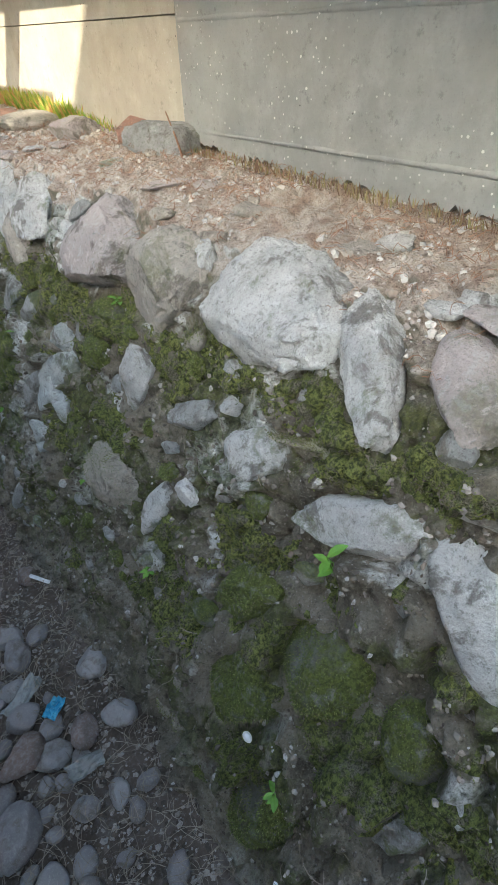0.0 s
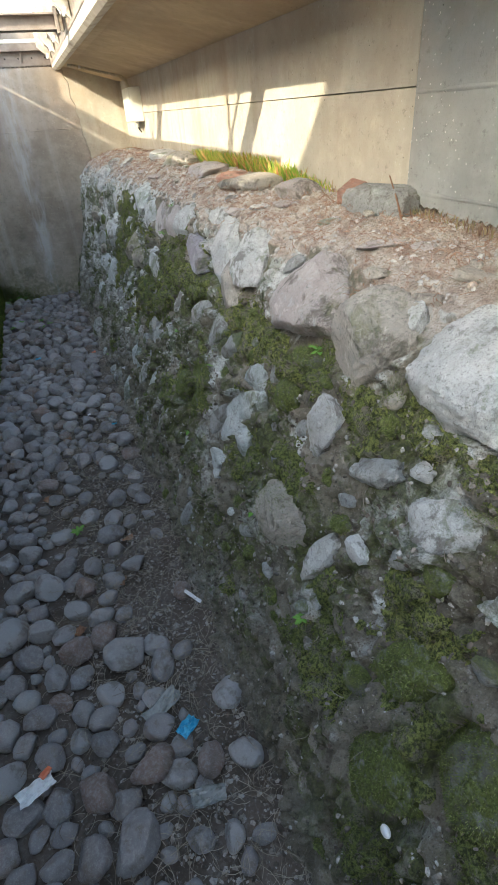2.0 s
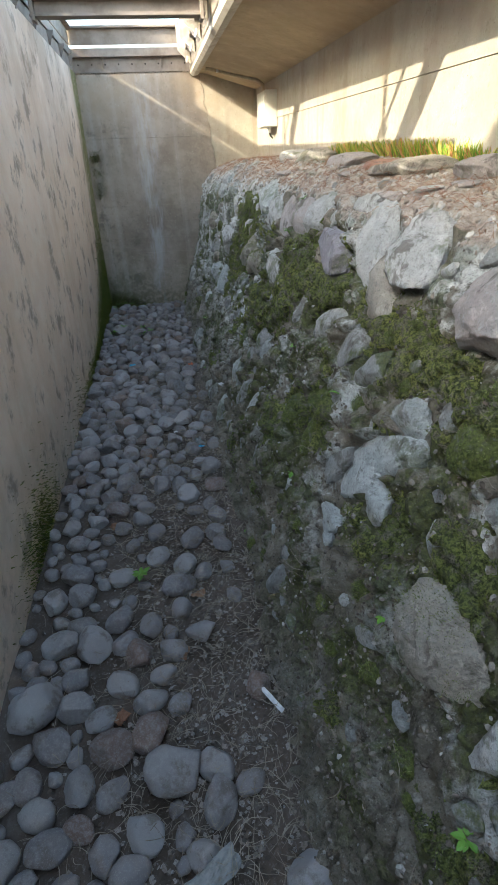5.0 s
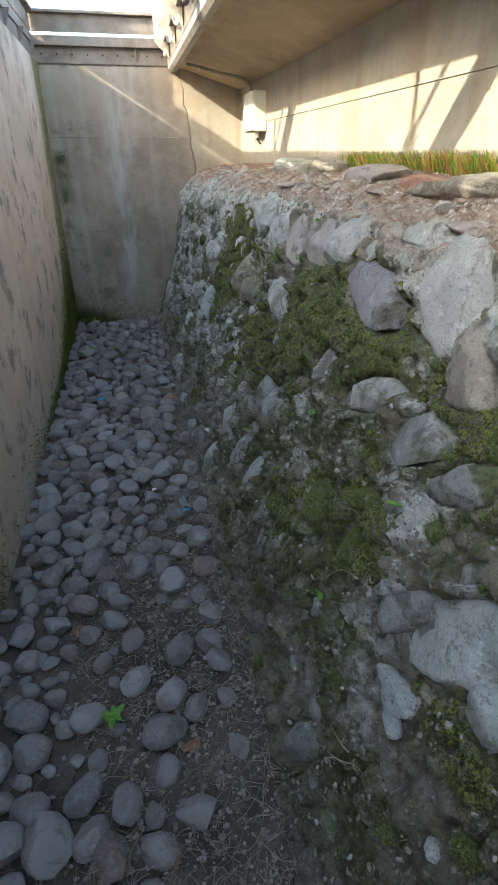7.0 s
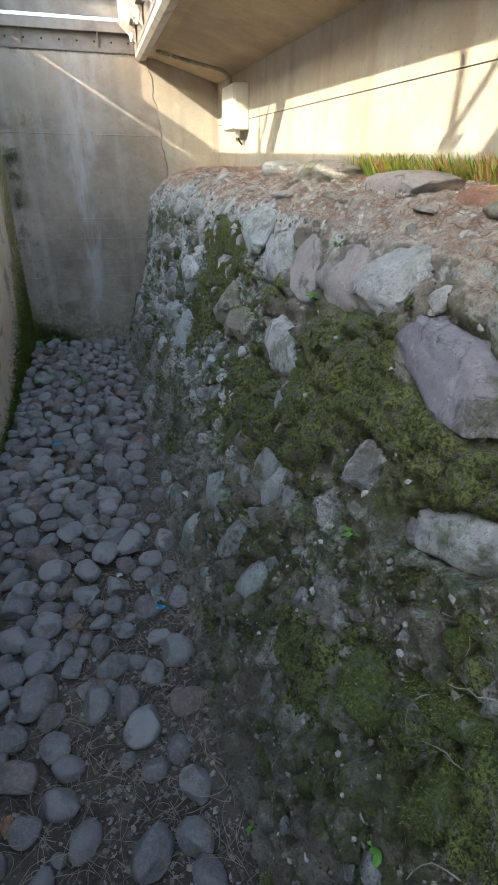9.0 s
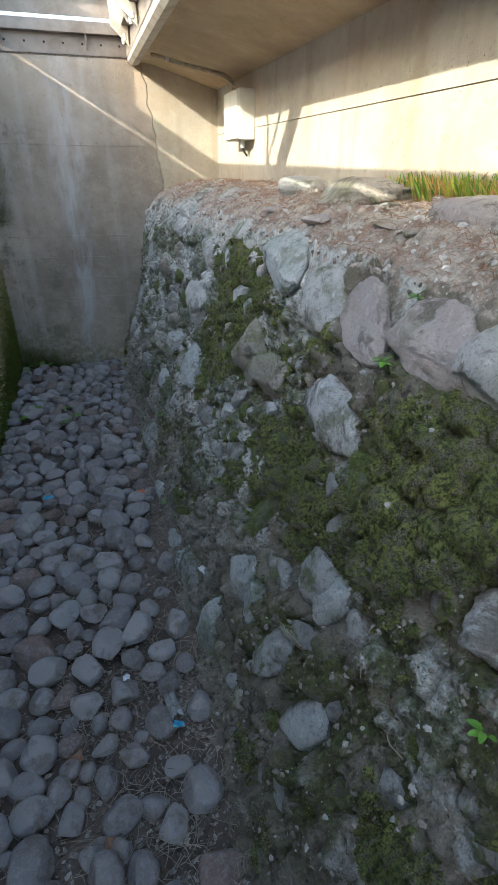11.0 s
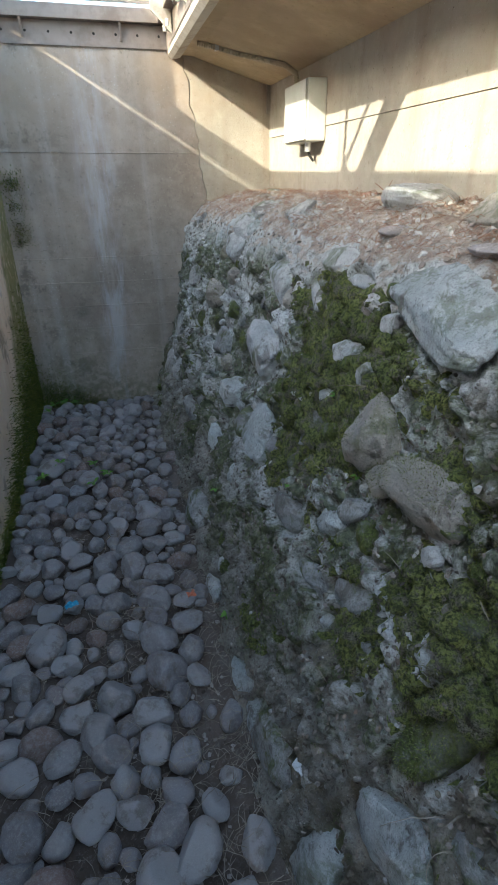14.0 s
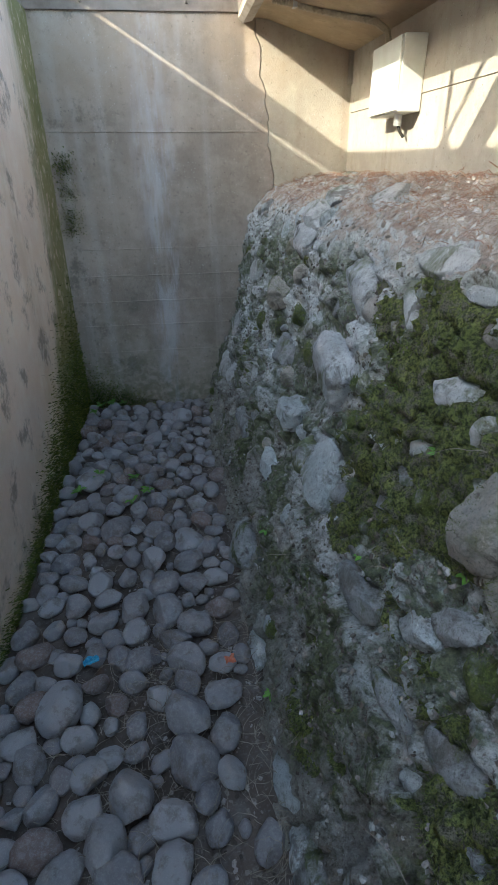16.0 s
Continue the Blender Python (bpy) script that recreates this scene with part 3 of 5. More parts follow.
# smaller stones wherever the larger ones leave room
rc = random.Random(33)
LARGE = len(BEDDED)
for k in range(420):
    y, z = rc.uniform(0.0, 6.6), rc.uniform(0.05, 1.36)
    w = rc.uniform(0.03, 0.09) * (1.35 if y > 4.5 else 1.0)
    if any(math.hypot(y - b[0], arc_at(z) - arc_at(b[1])) < 0.5 * (w + 0.85 * math.sqrt(b[2] * b[3])) for b in BEDDED):
        continue
    pale = 0.10 + 0.45 * (y > 4.4) + 0.35 * (z > 1.15)
    kind = rc.choice((STONE_WHITE, STONE_LIME, STONE_TAN)) if rc.random() < pale else rc.choice((STONE_GREY, STONE_DARK, STONE_DARK, STONE_GREY, STONE_TAN))
    BEDDED.append((y, z, w, w * rc.uniform(0.5, 1.0), kind, rc.uniform(-60, 40), 700 + k % 60))
# [/stones]

ALONG = np.concatenate([np.linspace(Y0, -0.45, 60), np.linspace(-0.44, YEND + 0.02, 1060)])
ns, nl = 280, len(ALONG)
yy, ss = np.meshgrid(ALONG, np.linspace(0, ARC[-1], ns), indexing="ij")
x, y, z = wall_point(yy.ravel(), ss.ravel())
pts = np.stack([x, y, z], 1)
slope = np.clip((z - 1.25) / 0.12, 0, 1)
nrm = np.stack([-(1 - slope) * 0.93, 0 * y, 0.37 * (1 - slope) + slope], 1)
fade = np.clip((1.12 - x) / 0.1, 0.1, 1)


def lumps(size, seed, stretch):
    """Rounded humps of buried stones, packed at random over the bank, with crevices between them."""
    r = np.random.RandomState(seed)
    u, v = yy.ravel() / size, ss.ravel() / (size * stretch)
    u = u + 0.25 * field(pts, 9 * 0.12 / size, 2)
    v = v + 0.25 * field(pts + 31, 9 * 0.12 / size, 2)
    iu, iv = np.floor(u).astype(int), np.floor(v).astype(int)
    cell = r.rand(3, 128, 128)
    first, second, height = np.full(len(u), 9.0), np.full(len(u), 9.0), np.zeros(len(u))
    for a in (-1, 0, 1):
        for c in (-1, 0, 1):
            p, q = (iu + a) % 128, (iv + c) % 128
            d = np.hypot(iu + a + 0.15 + 0.7 * cell[0, p, q] - u, iv + c + 0.15 + 0.7 * cell[1, p, q] - v)
            near = d < first
            second = np.where(near, first, np.minimum(second, d))
            height = np.where(near, cell[2, p, q], height)
            first = np.where(near, d, first)
    edge = np.clip((second - first) / 0.35, 0, 1)
    return (edge * (2 - edge)) * (0.25 + 0.75 * height ** 1.5)


patchy = np.clip(0.5 + 1.3 * field(pts, 1.7, 2), 0, 1)
d = 0.05 * field(pts, 2.2, 3) + 0.060 * (lumps(0.17, 3, 0.8) - 0.45) * patchy + 0.030 * (lumps(0.075, 8, 0.9) - 0.4)
d += 0.030 * field(pts, 15, 4, 0.6) + 0.016 * field(pts, 52, 3, 0.65) + 0.018 * np.abs(field(pts + 5, 30, 2))
d = d * (1 - 0.55 * slope) * fade
# the bank gives way round each stone bedded in it
bedded = np.zeros(len(d))
flat_y, flat_s = yy.ravel(), ss.ravel()
for by, bz, bw, bh, _, bt, _ in BEDDED:
    i0, i1 = np.searchsorted(ALONG, (by - bw, by + bw))
    at = np.arange(i0 * ns, i1 * ns)
    u, v = flat_y[at] - by, flat_s[at] - arc_at(bz)
    c, q = math.cos(radians(bt)), math.sin(radians(bt))
    r = np.hypot((u * c + v * q) / (0.5 * bw), (v * c - u * q) / (0.5 * bh))
    m = np.clip((1.12 - r + 0.22 * field(pts[at], 17, 2)) / 0.3, 0, 1)
    bedded[at] = np.maximum(bedded[at], m * m * (3 - 2 * m))
d = d * (1 - bedded) - 0.020 * bedded
pts = pts + nrm * d[:, None]
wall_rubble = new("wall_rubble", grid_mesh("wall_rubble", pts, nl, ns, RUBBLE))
tagged(wall_rubble, "mossy rubble and earth bank wall with embedded stones", "wall", kind="structure")
SURFACE = pts.reshape(nl, ns, 3)


def on_wall(y, z):
    """The place on the bank's surface at y and about the height z of its profile."""
    i = int(np.clip(np.searchsorted(ALONG, y), 0, nl - 1))
    j = int(np.clip(round(arc_at(z) / ARC[-1] * (ns - 1)), 0, ns - 1))
    return Vector(SURFACE[i, j].tolist())


# ---- the steel frame round the opening ----
def holed_plate(length, height, thick, pitch, radius):
    """A plate from (0, 0) along x and z, with round bolt holes along its middle."""
    bm = bmesh.new()
    cells = max(1, int(length / pitch))
    w = length / cells
    for face, y in ((0, 0.0), (1, thick)):
        for k in range(cells):
            cx, cz = (k + 0.5) * w, height * 0.55
            square = [(k * w, 0), ((k + 0.5) * w, 0), ((k + 1) * w, 0), ((k + 1) * w, cz), ((k + 1) * w, height), ((k + 0.5) * w, height), (k * w, height), (k * w, cz)]
            outer = [bm.verts.new((a, y, b)) for a, b in square]
            inner = [bm.verts.new((cx + radius * math.cos(g), y, cz + radius * math.sin(g))) for g in (math.pi * (1.25 + 0.25 * q) for q in range(8))]
            for q in range(8):
                r = (q + 1) % 8
                f = (outer[q], outer[r], inner[r], inner[q])
                bm.faces.new(f if face == 0 else f[::-1])
    bmesh.ops.remove_doubles(bm, verts=bm.verts, dist=1e-5)
    return bm


def frame_side(name, m, length, label, shelf=0.05):
    """A side of the frame: holed plate, shelf angle, slot, channel and stiffeners, along x from 0, facing -y."""
    root = tagged(new(name), label, "steel frame")
    root.matrix_world = m
    part("plate", holed_plate(length, 0.115, 0.008, 0.12, 0.008), STEEL, root)
    part("shelf_angle", boxed((0, -shelf, 0.115), (length, 0.0, 0.183), 0.004), STEEL, root)
    ch = bmesh.new()
    box(ch, (0, 0.0, 0.213), (length, 0.012, 0.35))
    box(ch, (0, -0.045, 0.333), (length, 0.0, 0.352), 0.003)
    part("channel", ch, STEEL, root)
    part("backing", boxed((0, 0.012, -0.01), (length, 0.03, 0.17)), DARK, root)
    k = 0.3
    while k < length:
        bm = outline_slab([(-0.048, 0.115), (0.0, 0.115), (0.0, 0.03), (-0.012, 0.03)], 0, k - 0.006, k + 0.006)
        part("stiffener", bm, STEEL, root)
        k += 0.55
    return root


frame_side("end_frame", pose(-0.68, YEND - 0.012, 2.25), 1.14, "brown painted steel channel frame across the pit end")
left_frame = frame_side("left_frame", pose(-0.668, YEND - 4.95, 2.165, 0, 0, 90) @ pose(0, 0, 0, 0, -0.98, 0), 4.93, "brown painted steel channel frame along the wall top", 0.012)
right_frame = frame_side("right_frame", pose(0.44, YEND - 0.02, 2.25, 0, 0, -90), 6.5, "brown painted steel channel frame along the deck edge")


def cross_beam(y):
    root = tagged(new("cross_beam"), "dusty brown steel beam spanning the pit opening", "beam", "cross beams over the pit")
    root.location = (0, y, 2.26)
    bm = bmesh.new()
    box(bm, (-0.64, -0.05, 0.0), (0.40, 0.05, 0.012), 0.002)
    box(bm, (-0.64, -0.006, 0.012), (0.40, 0.006, 0.09))
    box(bm, (-0.64, -0.05, 0.078), (0.40, 0.05, 0.09), 0.002)
    part("web", bm, STEEL, root)
    for s in (-1, 1):
        x = -0.62 if s < 0 else 0.38
        part("end_plate", boxed((x - 0.01, -0.055, -0.02), (x + 0.01, 0.055, 0.12), 0.002), STEEL, root)
    return root


cross_beam(4.58)
cross_beam(2.41)


def rail_brace(x, y):
    """A post of the edge truss with its slanting brace."""
    root = tagged(new("truss_brace"), "brown steel truss post with a slanting brace", "brace", "edge truss braces")
    root.location = (x, y, 2.58)
    part("post", boxed((-0.012, -0.012, 0.0), (0.012, 0.012, 0.36), 0.002), STEEL, root)
    part("brace", tube(bmesh.new(), [(0, 0, 0.02), (0, -0.30, 0.34)], 0.014), STEEL, root)
    part("foot_plate", boxed((-0.03, -0.05, -0.004), (0.03, 0.05, 0.008), 0.002), STEEL, root)
    return root


for y in (4.57, 2.44):
    rail_brace(-0.66, y)
rail = tagged(new("top_rail"), "brown steel rail along the truss top", "rail")
part("bar", boxed((-0.68, 1.4, 2.93), (-0.64, 6.7, 2.97), 0.004), STEEL, rail)
for k in range(9):
    y = 6.35 - 0.55 * k
    brace = tagged(new("web_stiffener"), "brown steel web stiffener with bolts on the deck edge beam", "bracket", "deck edge stiffeners")
    brace.location = (0.43, y, 2.26)
    part("plate", outline_slab([(0.0, 0.0), (-0.11, 0.10), (-0.11, 0.30), (0.0, 0.34)], 1, -0.006, 0.006), STEEL_PALE, brace)
    part("rod", tube(bmesh.new(), [(-0.08, 0.0, 0.30), (-0.03, -0.40, 0.04)], 0.011), STEEL, brace)
    for q in (0.06, -0.06):
        part("bolt", tube(bmesh.new(), [(-0.03, q, 0.02), (-0.03, q, 0.05)], 0.011, 6), BOLT, brace)

# Unseen plate added to hold direct sun off the end wall beside the crack
sun_plate = part("corner_plate", boxed((-0.69, 6.12, 2.602), (-0.68, 6.69, 2.95)), STEEL)
tagged(sun_plate, "unseen brown steel plate added to keep sun off the end wall", "steel plate")

# Unseen block added so that its shadow ends the wall's sun patch
shed = tagged(new("shed"), "unseen cream block added to keep sun off the near wall", "building")
part("wall", boxed((-14, -12, 2.24), (-2.72, 0.2, 3.92)), CONCRETE_CREAM_GLOW, shed)
part("roof", boxed((-14.1, -12.1, 3.92), (-2.66, 0.25, 4.0), 0.01), STEEL, shed)

# ---- box and conduit ----
cabinet = tagged(new("junction_box"), "pale grey metal junction box fixed to the wall", "junction box")
cabinet.location = (X_RIGHT, 5.87, 1.85)
part("body", boxed((-0.10, -0.17, -0.135), (0.0, 0.17, 0.135), 0.006), BOX_GREY, cabinet)
part("door", boxed((-0.112, -0.165, -0.13), (-0.1, 0.165, 0.13), 0.004), BOX_GREY, cabinet)
gland = part("gland", tube(bmesh.new(), [(-0.05, -0.06, -0.18), (-0.05, -0.06, -0.13)], 0.018, 10), BOLT, cabinet, "silver cable gland")
part("cable_stub", tube(bmesh.new(), [(-0.05, -0.06, -0.17), (-0.04, -0.065, -0.20), (-0.02, -0.07, -0.225)], 0.007, 8), DARK, cabinet)

con = tagged(new("conduit"), "tan corrugated flexible conduit clipped to the soffit", "conduit")
path = [(0.56, 6.30, 2.215), (0.66, 6.28, 2.195), (0.80, 6.22, 2.155), (0.92, 6.14, 2.12), (1.0, 6.07, 2.09), (1.045, 6.03, 2.05), (1.055, 6.02, 1.99)]
fine = []
for a, c in zip(path, path[1:]):
    for k in range(16):
        fine.append(Vector(a).lerp(Vector(c), k / 16))
part("hose", tube(bmesh.new(), fine, [0.016 if k % 2 else 0.0125 for k in range(len(fine))], 10), CONDUIT, con)
part("clip", boxed((0.655, 6.26, 2.18), (0.675, 6.30, 2.225), 0.002), BOLT, con)


# ---- stones ----
BALLS = {}


def ball(detail):
    """The points and triangles of a unit ball."""
    if detail not in BALLS:
        bm = bmesh.new()
        bmesh.ops.create_icosphere(bm, subdivisions=detail, radius=1)
        BALLS[detail] = np.array([tuple(v.co) for v in bm.verts]), [tuple(v.index for v in f.verts) for f in bm.faces]
        bm.free()
    return BALLS[detail]


def rock_points(size, seed, cuts, detail, rough, blocky=1.0):
    """A stone of a given size: a ball cut by planes, then roughened."""
    r = random.Random(seed)
    p, faces = ball(detail)
    p = p.copy()
    for _ in range(cuts):
        n = np.array((r.gauss(0, 1), r.gauss(0, 1), r.gauss(0, 1)))
        n /= np.linalg.norm(n)
        k = np.maximum(p @ n - r.uniform(0.58, 0.86), 0)
        p -= 0.92 * k[:, None] * n
    p = np.sign(p) * np.abs(p) ** blocky
    dis = rough * 1.7 * field(p + seed * 3.7, 1.3, 3) + rough * 0.9 * field(p + seed, 4.0, 3, 0.6) + rough * 0.45 * field(p + seed, 11.0, 3, 0.65)
    return p * np.array(size) * (1 + 1.6 * dis[:, None]), faces


def rock_mesh(name, size, seed, cuts=7, detail=3, rough=0.06, material=None, blocky=1.0):
    v, faces = rock_points(size, seed, cuts, detail, rough, blocky)
    me = bpy.data.meshes.new(name)
    me.from_pydata(v.tolist(), [], faces)
    me.materials.append(material)
    me.shade_smooth()
    return me


def wall_stone(y, z, wide, high, material, tilt=0.0, seed=1):
    """A stone set in the bank: its middle, its width along the wall and its height up the slope."""
    round_one = material in (STONE_DARK, STONE_TAN)
    deep = min(0.085, max(0.02, (0.42 if round_one else 0.34) * min(wide, high)))
    big = max(wide, high)
    me = rock_mesh("stone", (deep, wide / 2 * 1.06, high / 2 * 1.06), seed, 5 if round_one else 15, 6 if big > 0.26 else 5 if big > 0.12 else 4, 0.06 if round_one or big > 0.22 else 0.09, material, 1.0 if round_one else 0.86)
    ob = new("stone", me)
    ob.parent = wall_rubble
    s = arc_at(z)
    lean = math.degrees(math.atan2(np.interp(s + 0.06, ARC, PROFILE_X) - np.interp(s - 0.06, ARC, PROFILE_X), np.interp(s + 0.06, ARC, PROFILE_Z) - np.interp(s - 0.06, ARC, PROFILE_Z)))
    c = Vector([float(v) for v in wall_point(y, s)])
    n = Vector((-math.cos(radians(lean)), 0, math.sin(radians(lean))))
    ob.matrix_basis = Matrix.Translation(c - n * (0.004 + (0.22 if z > 0.5 else 0.42) * deep)) @ pose(0, 0, 0, 0, lean, 0) @ pose(0, 0, 0, tilt, 0, 0)
    return ob


# every bedded stone
for bed in BEDDED:
    wall_stone(*bed)

# ---- cobbles on the floor ----
COBBLES = [rock_mesh("river_cobble", (1.0, 0.74 + 0.02 * (k % 5), 0.62), 100 + k, 3 if k % 3 else 6, 4, 0.05, COBBLE) for k in range(12)]
laid = []


def cobble(x, y, size, turn=0.0, kind=None, lift_by=0.0, material=None, label=""):
    """A cobble of that length resting on the soil."""
    k = len(laid)
    me = COBBLES[k % 12 if kind is None else kind]
    if material is not None:
        me = me.copy()
        me.materials[0] = material
    ob = new("river_cobble", me)
    h = size / 2 * 1.12
    ob.matrix_basis = Matrix.Translation((x, y, soil_z(x, y) + h * 0.42 + lift_by)) @ pose(0, 0, 0, (k * 37) % 24 - 12, (k * 53) % 24 - 12, turn) @ Matrix.Diagonal((h, h, h, 1))
    tagged(ob, label or "smooth grey rounded river cobble lying on the soil", "stone", "river cobbles on the pit floor")
    laid.append((x, y, size))
    return ob

# [cobbles]

# cobbles, stretch by stretch along the pit: across, along, length
for k, (x, y, s) in enumerate((
    (0.1, 0.64, 0.066), (0.02, 0.67, 0.074), (-0.07, 0.7, 0.074), (-0.24, 0.76, 0.15), (-0.36, 0.77, 0.111), (-0.45, 0.79, 0.089),
    (-0.03, 0.81, 0.08), (0.13, 0.85, 0.103), (-0.25, 0.87, 0.096), (-0.59, 0.87, 0.091), (-0.08, 0.88, 0.102), (0.02, 0.88, 0.1),
    (-0.32, 0.92, 0.122), (-0.15, 0.93, 0.134), (-0.44, 0.94, 0.106), (-0.54, 0.95, 0.112), (0.14, 1.06, 0.112), (-0.28, 1.06, 0.097),
    (-0.6, 1.07, 0.128), (-0.36, 1.11, 0.081), (-0.1, 1.15, 0.085), (-0.53, 1.16, 0.081), (-0.24, 1.22, 0.106), (-0.48, 1.23, 0.103),
    (-0.05, 1.26, 0.111), (-0.41, 1.26, 0.077), (-0.33, 1.33, 0.09), (-0.05, 1.35, 0.105), (-0.16, 1.36, 0.162), (-0.42, 1.36, 0.101),
)):
    cobble(x, y, s, (k * 71 + 0) % 180)
for k, (x, y, s) in enumerate((
    (-0.63, 1.37, 0.099), (-0.56, 1.39, 0.09), (-0.34, 1.45, 0.123), (-0.23, 1.48, 0.119), (-0.51, 1.49, 0.116), (-0.38, 1.55, 0.088),
    (0.11, 1.57, 0.093), (-0.46, 1.6, 0.112), (-0.58, 1.62, 0.166), (-0.32, 1.66, 0.104), (-0.47, 1.71, 0.093), (-0.27, 1.77, 0.116),
    (-0.05, 1.83, 0.103), (-0.32, 1.83, 0.099), (-0.43, 1.84, 0.139), (-0.54, 1.85, 0.122), (-0.16, 1.85, 0.066), (-0.48, 1.93, 0.103),
    (-0.35, 1.94, 0.106), (0.09, 1.97, 0.065), (-0.12, 2.06, 0.125), (-0.6, 2.07, 0.111), (-0.5, 2.08, 0.113), (-0.02, 2.11, 0.087),
    (0.08, 2.12, 0.071), (-0.35, 2.16, 0.103), (-0.09, 2.18, 0.108), (-0.53, 2.19, 0.128), (-0.2, 2.25, 0.101), (0.08, 2.26, 0.091),
)):
    cobble(x, y, s, (k * 71 + 30) % 180)
for k, (x, y, s) in enumerate((
    (-0.05, 2.35, 0.118), (0.06, 2.35, 0.099), (-0.55, 2.41, 0.096), (0.08, 2.47, 0.095), (-0.36, 2.48, 0.081), (-0.6, 2.52, 0.101),
    (-0.48, 2.54, 0.107), (-0.02, 2.54, 0.075), (0.05, 2.58, 0.077), (-0.39, 2.61, 0.107), (-0.04, 2.66, 0.125), (-0.29, 2.67, 0.1),
    (-0.54, 2.71, 0.088), (-0.61, 2.73, 0.1), (-0.43, 2.74, 0.102), (-0.36, 2.85, 0.143), (0.09, 2.91, 0.122), (-0.13, 2.91, 0.11),
    (-0.26, 2.94, 0.082), (-0.54, 2.94, 0.085), (-0.61, 2.95, 0.085), (-0.45, 2.96, 0.099), (-0.36, 2.98, 0.11), (-0.29, 3.02, 0.079),
    (-0.46, 3.11, 0.118), (-0.16, 3.12, 0.078), (-0.35, 3.15, 0.123), (-0.26, 3.15, 0.078), (-0.59, 3.19, 0.133), (-0.21, 3.27, 0.11),
)):
    cobble(x, y, s, (k * 71 + 60) % 180)
for k, (x, y, s) in enumerate((
    (-0.47, 3.27, 0.138), (0.01, 3.34, 0.082), (-0.6, 3.37, 0.119), (-0.21, 3.4, 0.109), (-0.34, 3.43, 0.118), (-0.13, 3.49, 0.144),
    (-0.38, 3.52, 0.15), (-0.03, 3.53, 0.139), (-0.6, 3.59, 0.106), (-0.1, 3.61, 0.123), (-0.38, 3.65, 0.091), (-0.18, 3.67, 0.104),
    (-0.29, 3.68, 0.124), (-0.47, 3.68, 0.121), (0.09, 3.69, 0.065), (-0.11, 3.84, 0.123), (-0.24, 3.84, 0.121), (-0.38, 3.86, 0.108),
    (-0.28, 3.91, 0.133), (-0.45, 3.92, 0.119), (0.01, 3.92, 0.087), (-0.11, 3.94, 0.124), (-0.34, 3.99, 0.111), (-0.22, 4.01, 0.144),
    (-0.53, 4.01, 0.066), (-0.46, 4.03, 0.098), (-0.05, 4.09, 0.153), (-0.34, 4.09, 0.103), (-0.42, 4.09, 0.079), (-0.29, 4.13, 0.081),
)):
    cobble(x, y, s, (k * 71 + 90) % 180)
for k, (x, y, s) in enumerate((
    (-0.52, 4.14, 0.112), (-0.22, 4.14, 0.074), (0.05, 4.16, 0.11), (-0.39, 4.2, 0.101), (-0.56, 4.21, 0.108), (-0.06, 4.22, 0.157),
    (0.05, 4.28, 0.118), (-0.46, 4.3, 0.159), (-0.29, 4.3, 0.08), (-0.55, 4.33, 0.107), (-0.06, 4.34, 0.102), (0.06, 4.39, 0.087),
    (-0.61, 4.41, 0.111), (-0.06, 4.42, 0.136), (-0.21, 4.45, 0.117), (-0.29, 4.47, 0.098), (-0.47, 4.47, 0.097), (-0.38, 4.49, 0.098),
    (-0.1, 4.52, 0.122), (-0.59, 4.52, 0.118), (0.09, 4.52, 0.092), (-0.03, 4.58, 0.126), (-0.24, 4.58, 0.114), (-0.46, 4.59, 0.092),
    (-0.37, 4.64, 0.105), (-0.13, 4.66, 0.141), (0.07, 4.66, 0.098), (-0.26, 4.7, 0.131), (-0.48, 4.73, 0.109), (-0.58, 4.74, 0.098),
)):
    cobble(x, y, s, (k * 71 + 120) % 180)
for k, (x, y, s) in enumerate((
    (-0.02, 4.8, 0.12), (-0.14, 4.81, 0.127), (-0.61, 4.82, 0.101), (0.07, 4.82, 0.099), (-0.4, 4.84, 0.115), (-0.51, 4.86, 0.111),
    (-0.04, 4.94, 0.127), (-0.19, 4.96, 0.127), (-0.57, 4.99, 0.117), (-0.47, 4.99, 0.073), (-0.04, 5.07, 0.142), (-0.58, 5.12, 0.115),
    (-0.48, 5.12, 0.103), (-0.18, 5.16, 0.119), (-0.37, 5.19, 0.146), (0.03, 5.21, 0.109), (-0.5, 5.28, 0.114), (-0.39, 5.35, 0.112),
    (0.02, 5.36, 0.1), (-0.08, 5.37, 0.072), (-0.19, 5.41, 0.116), (-0.58, 5.42, 0.114), (-0.34, 5.44, 0.145), (-0.15, 5.55, 0.109),
    (-0.55, 5.63, 0.168), (-0.04, 5.64, 0.094), (-0.12, 5.74, 0.113), (-0.34, 5.81, 0.118), (-0.51, 5.81, 0.097), (-0.03, 5.83, 0.083),
)):
    cobble(x, y, s, (k * 71 + 150) % 180)
for k, (x, y, s) in enumerate((
    (-0.46, 5.93, 0.101), (-0.16, 6.02, 0.087), (-0.07, 6.05, 0.106), (-0.23, 6.07, 0.141), (-0.54, 6.07, 0.105), (-0.44, 6.15, 0.1),
    (-0.34, 6.25, 0.129), (-0.56, 6.37, 0.095), (-0.05, 6.38, 0.154), (-0.14, 6.39, 0.096), (-0.44, 6.44, 0.093),
)):
    cobble(x, y, s, (k * 71 + 180) % 180)
# [/cobbles]

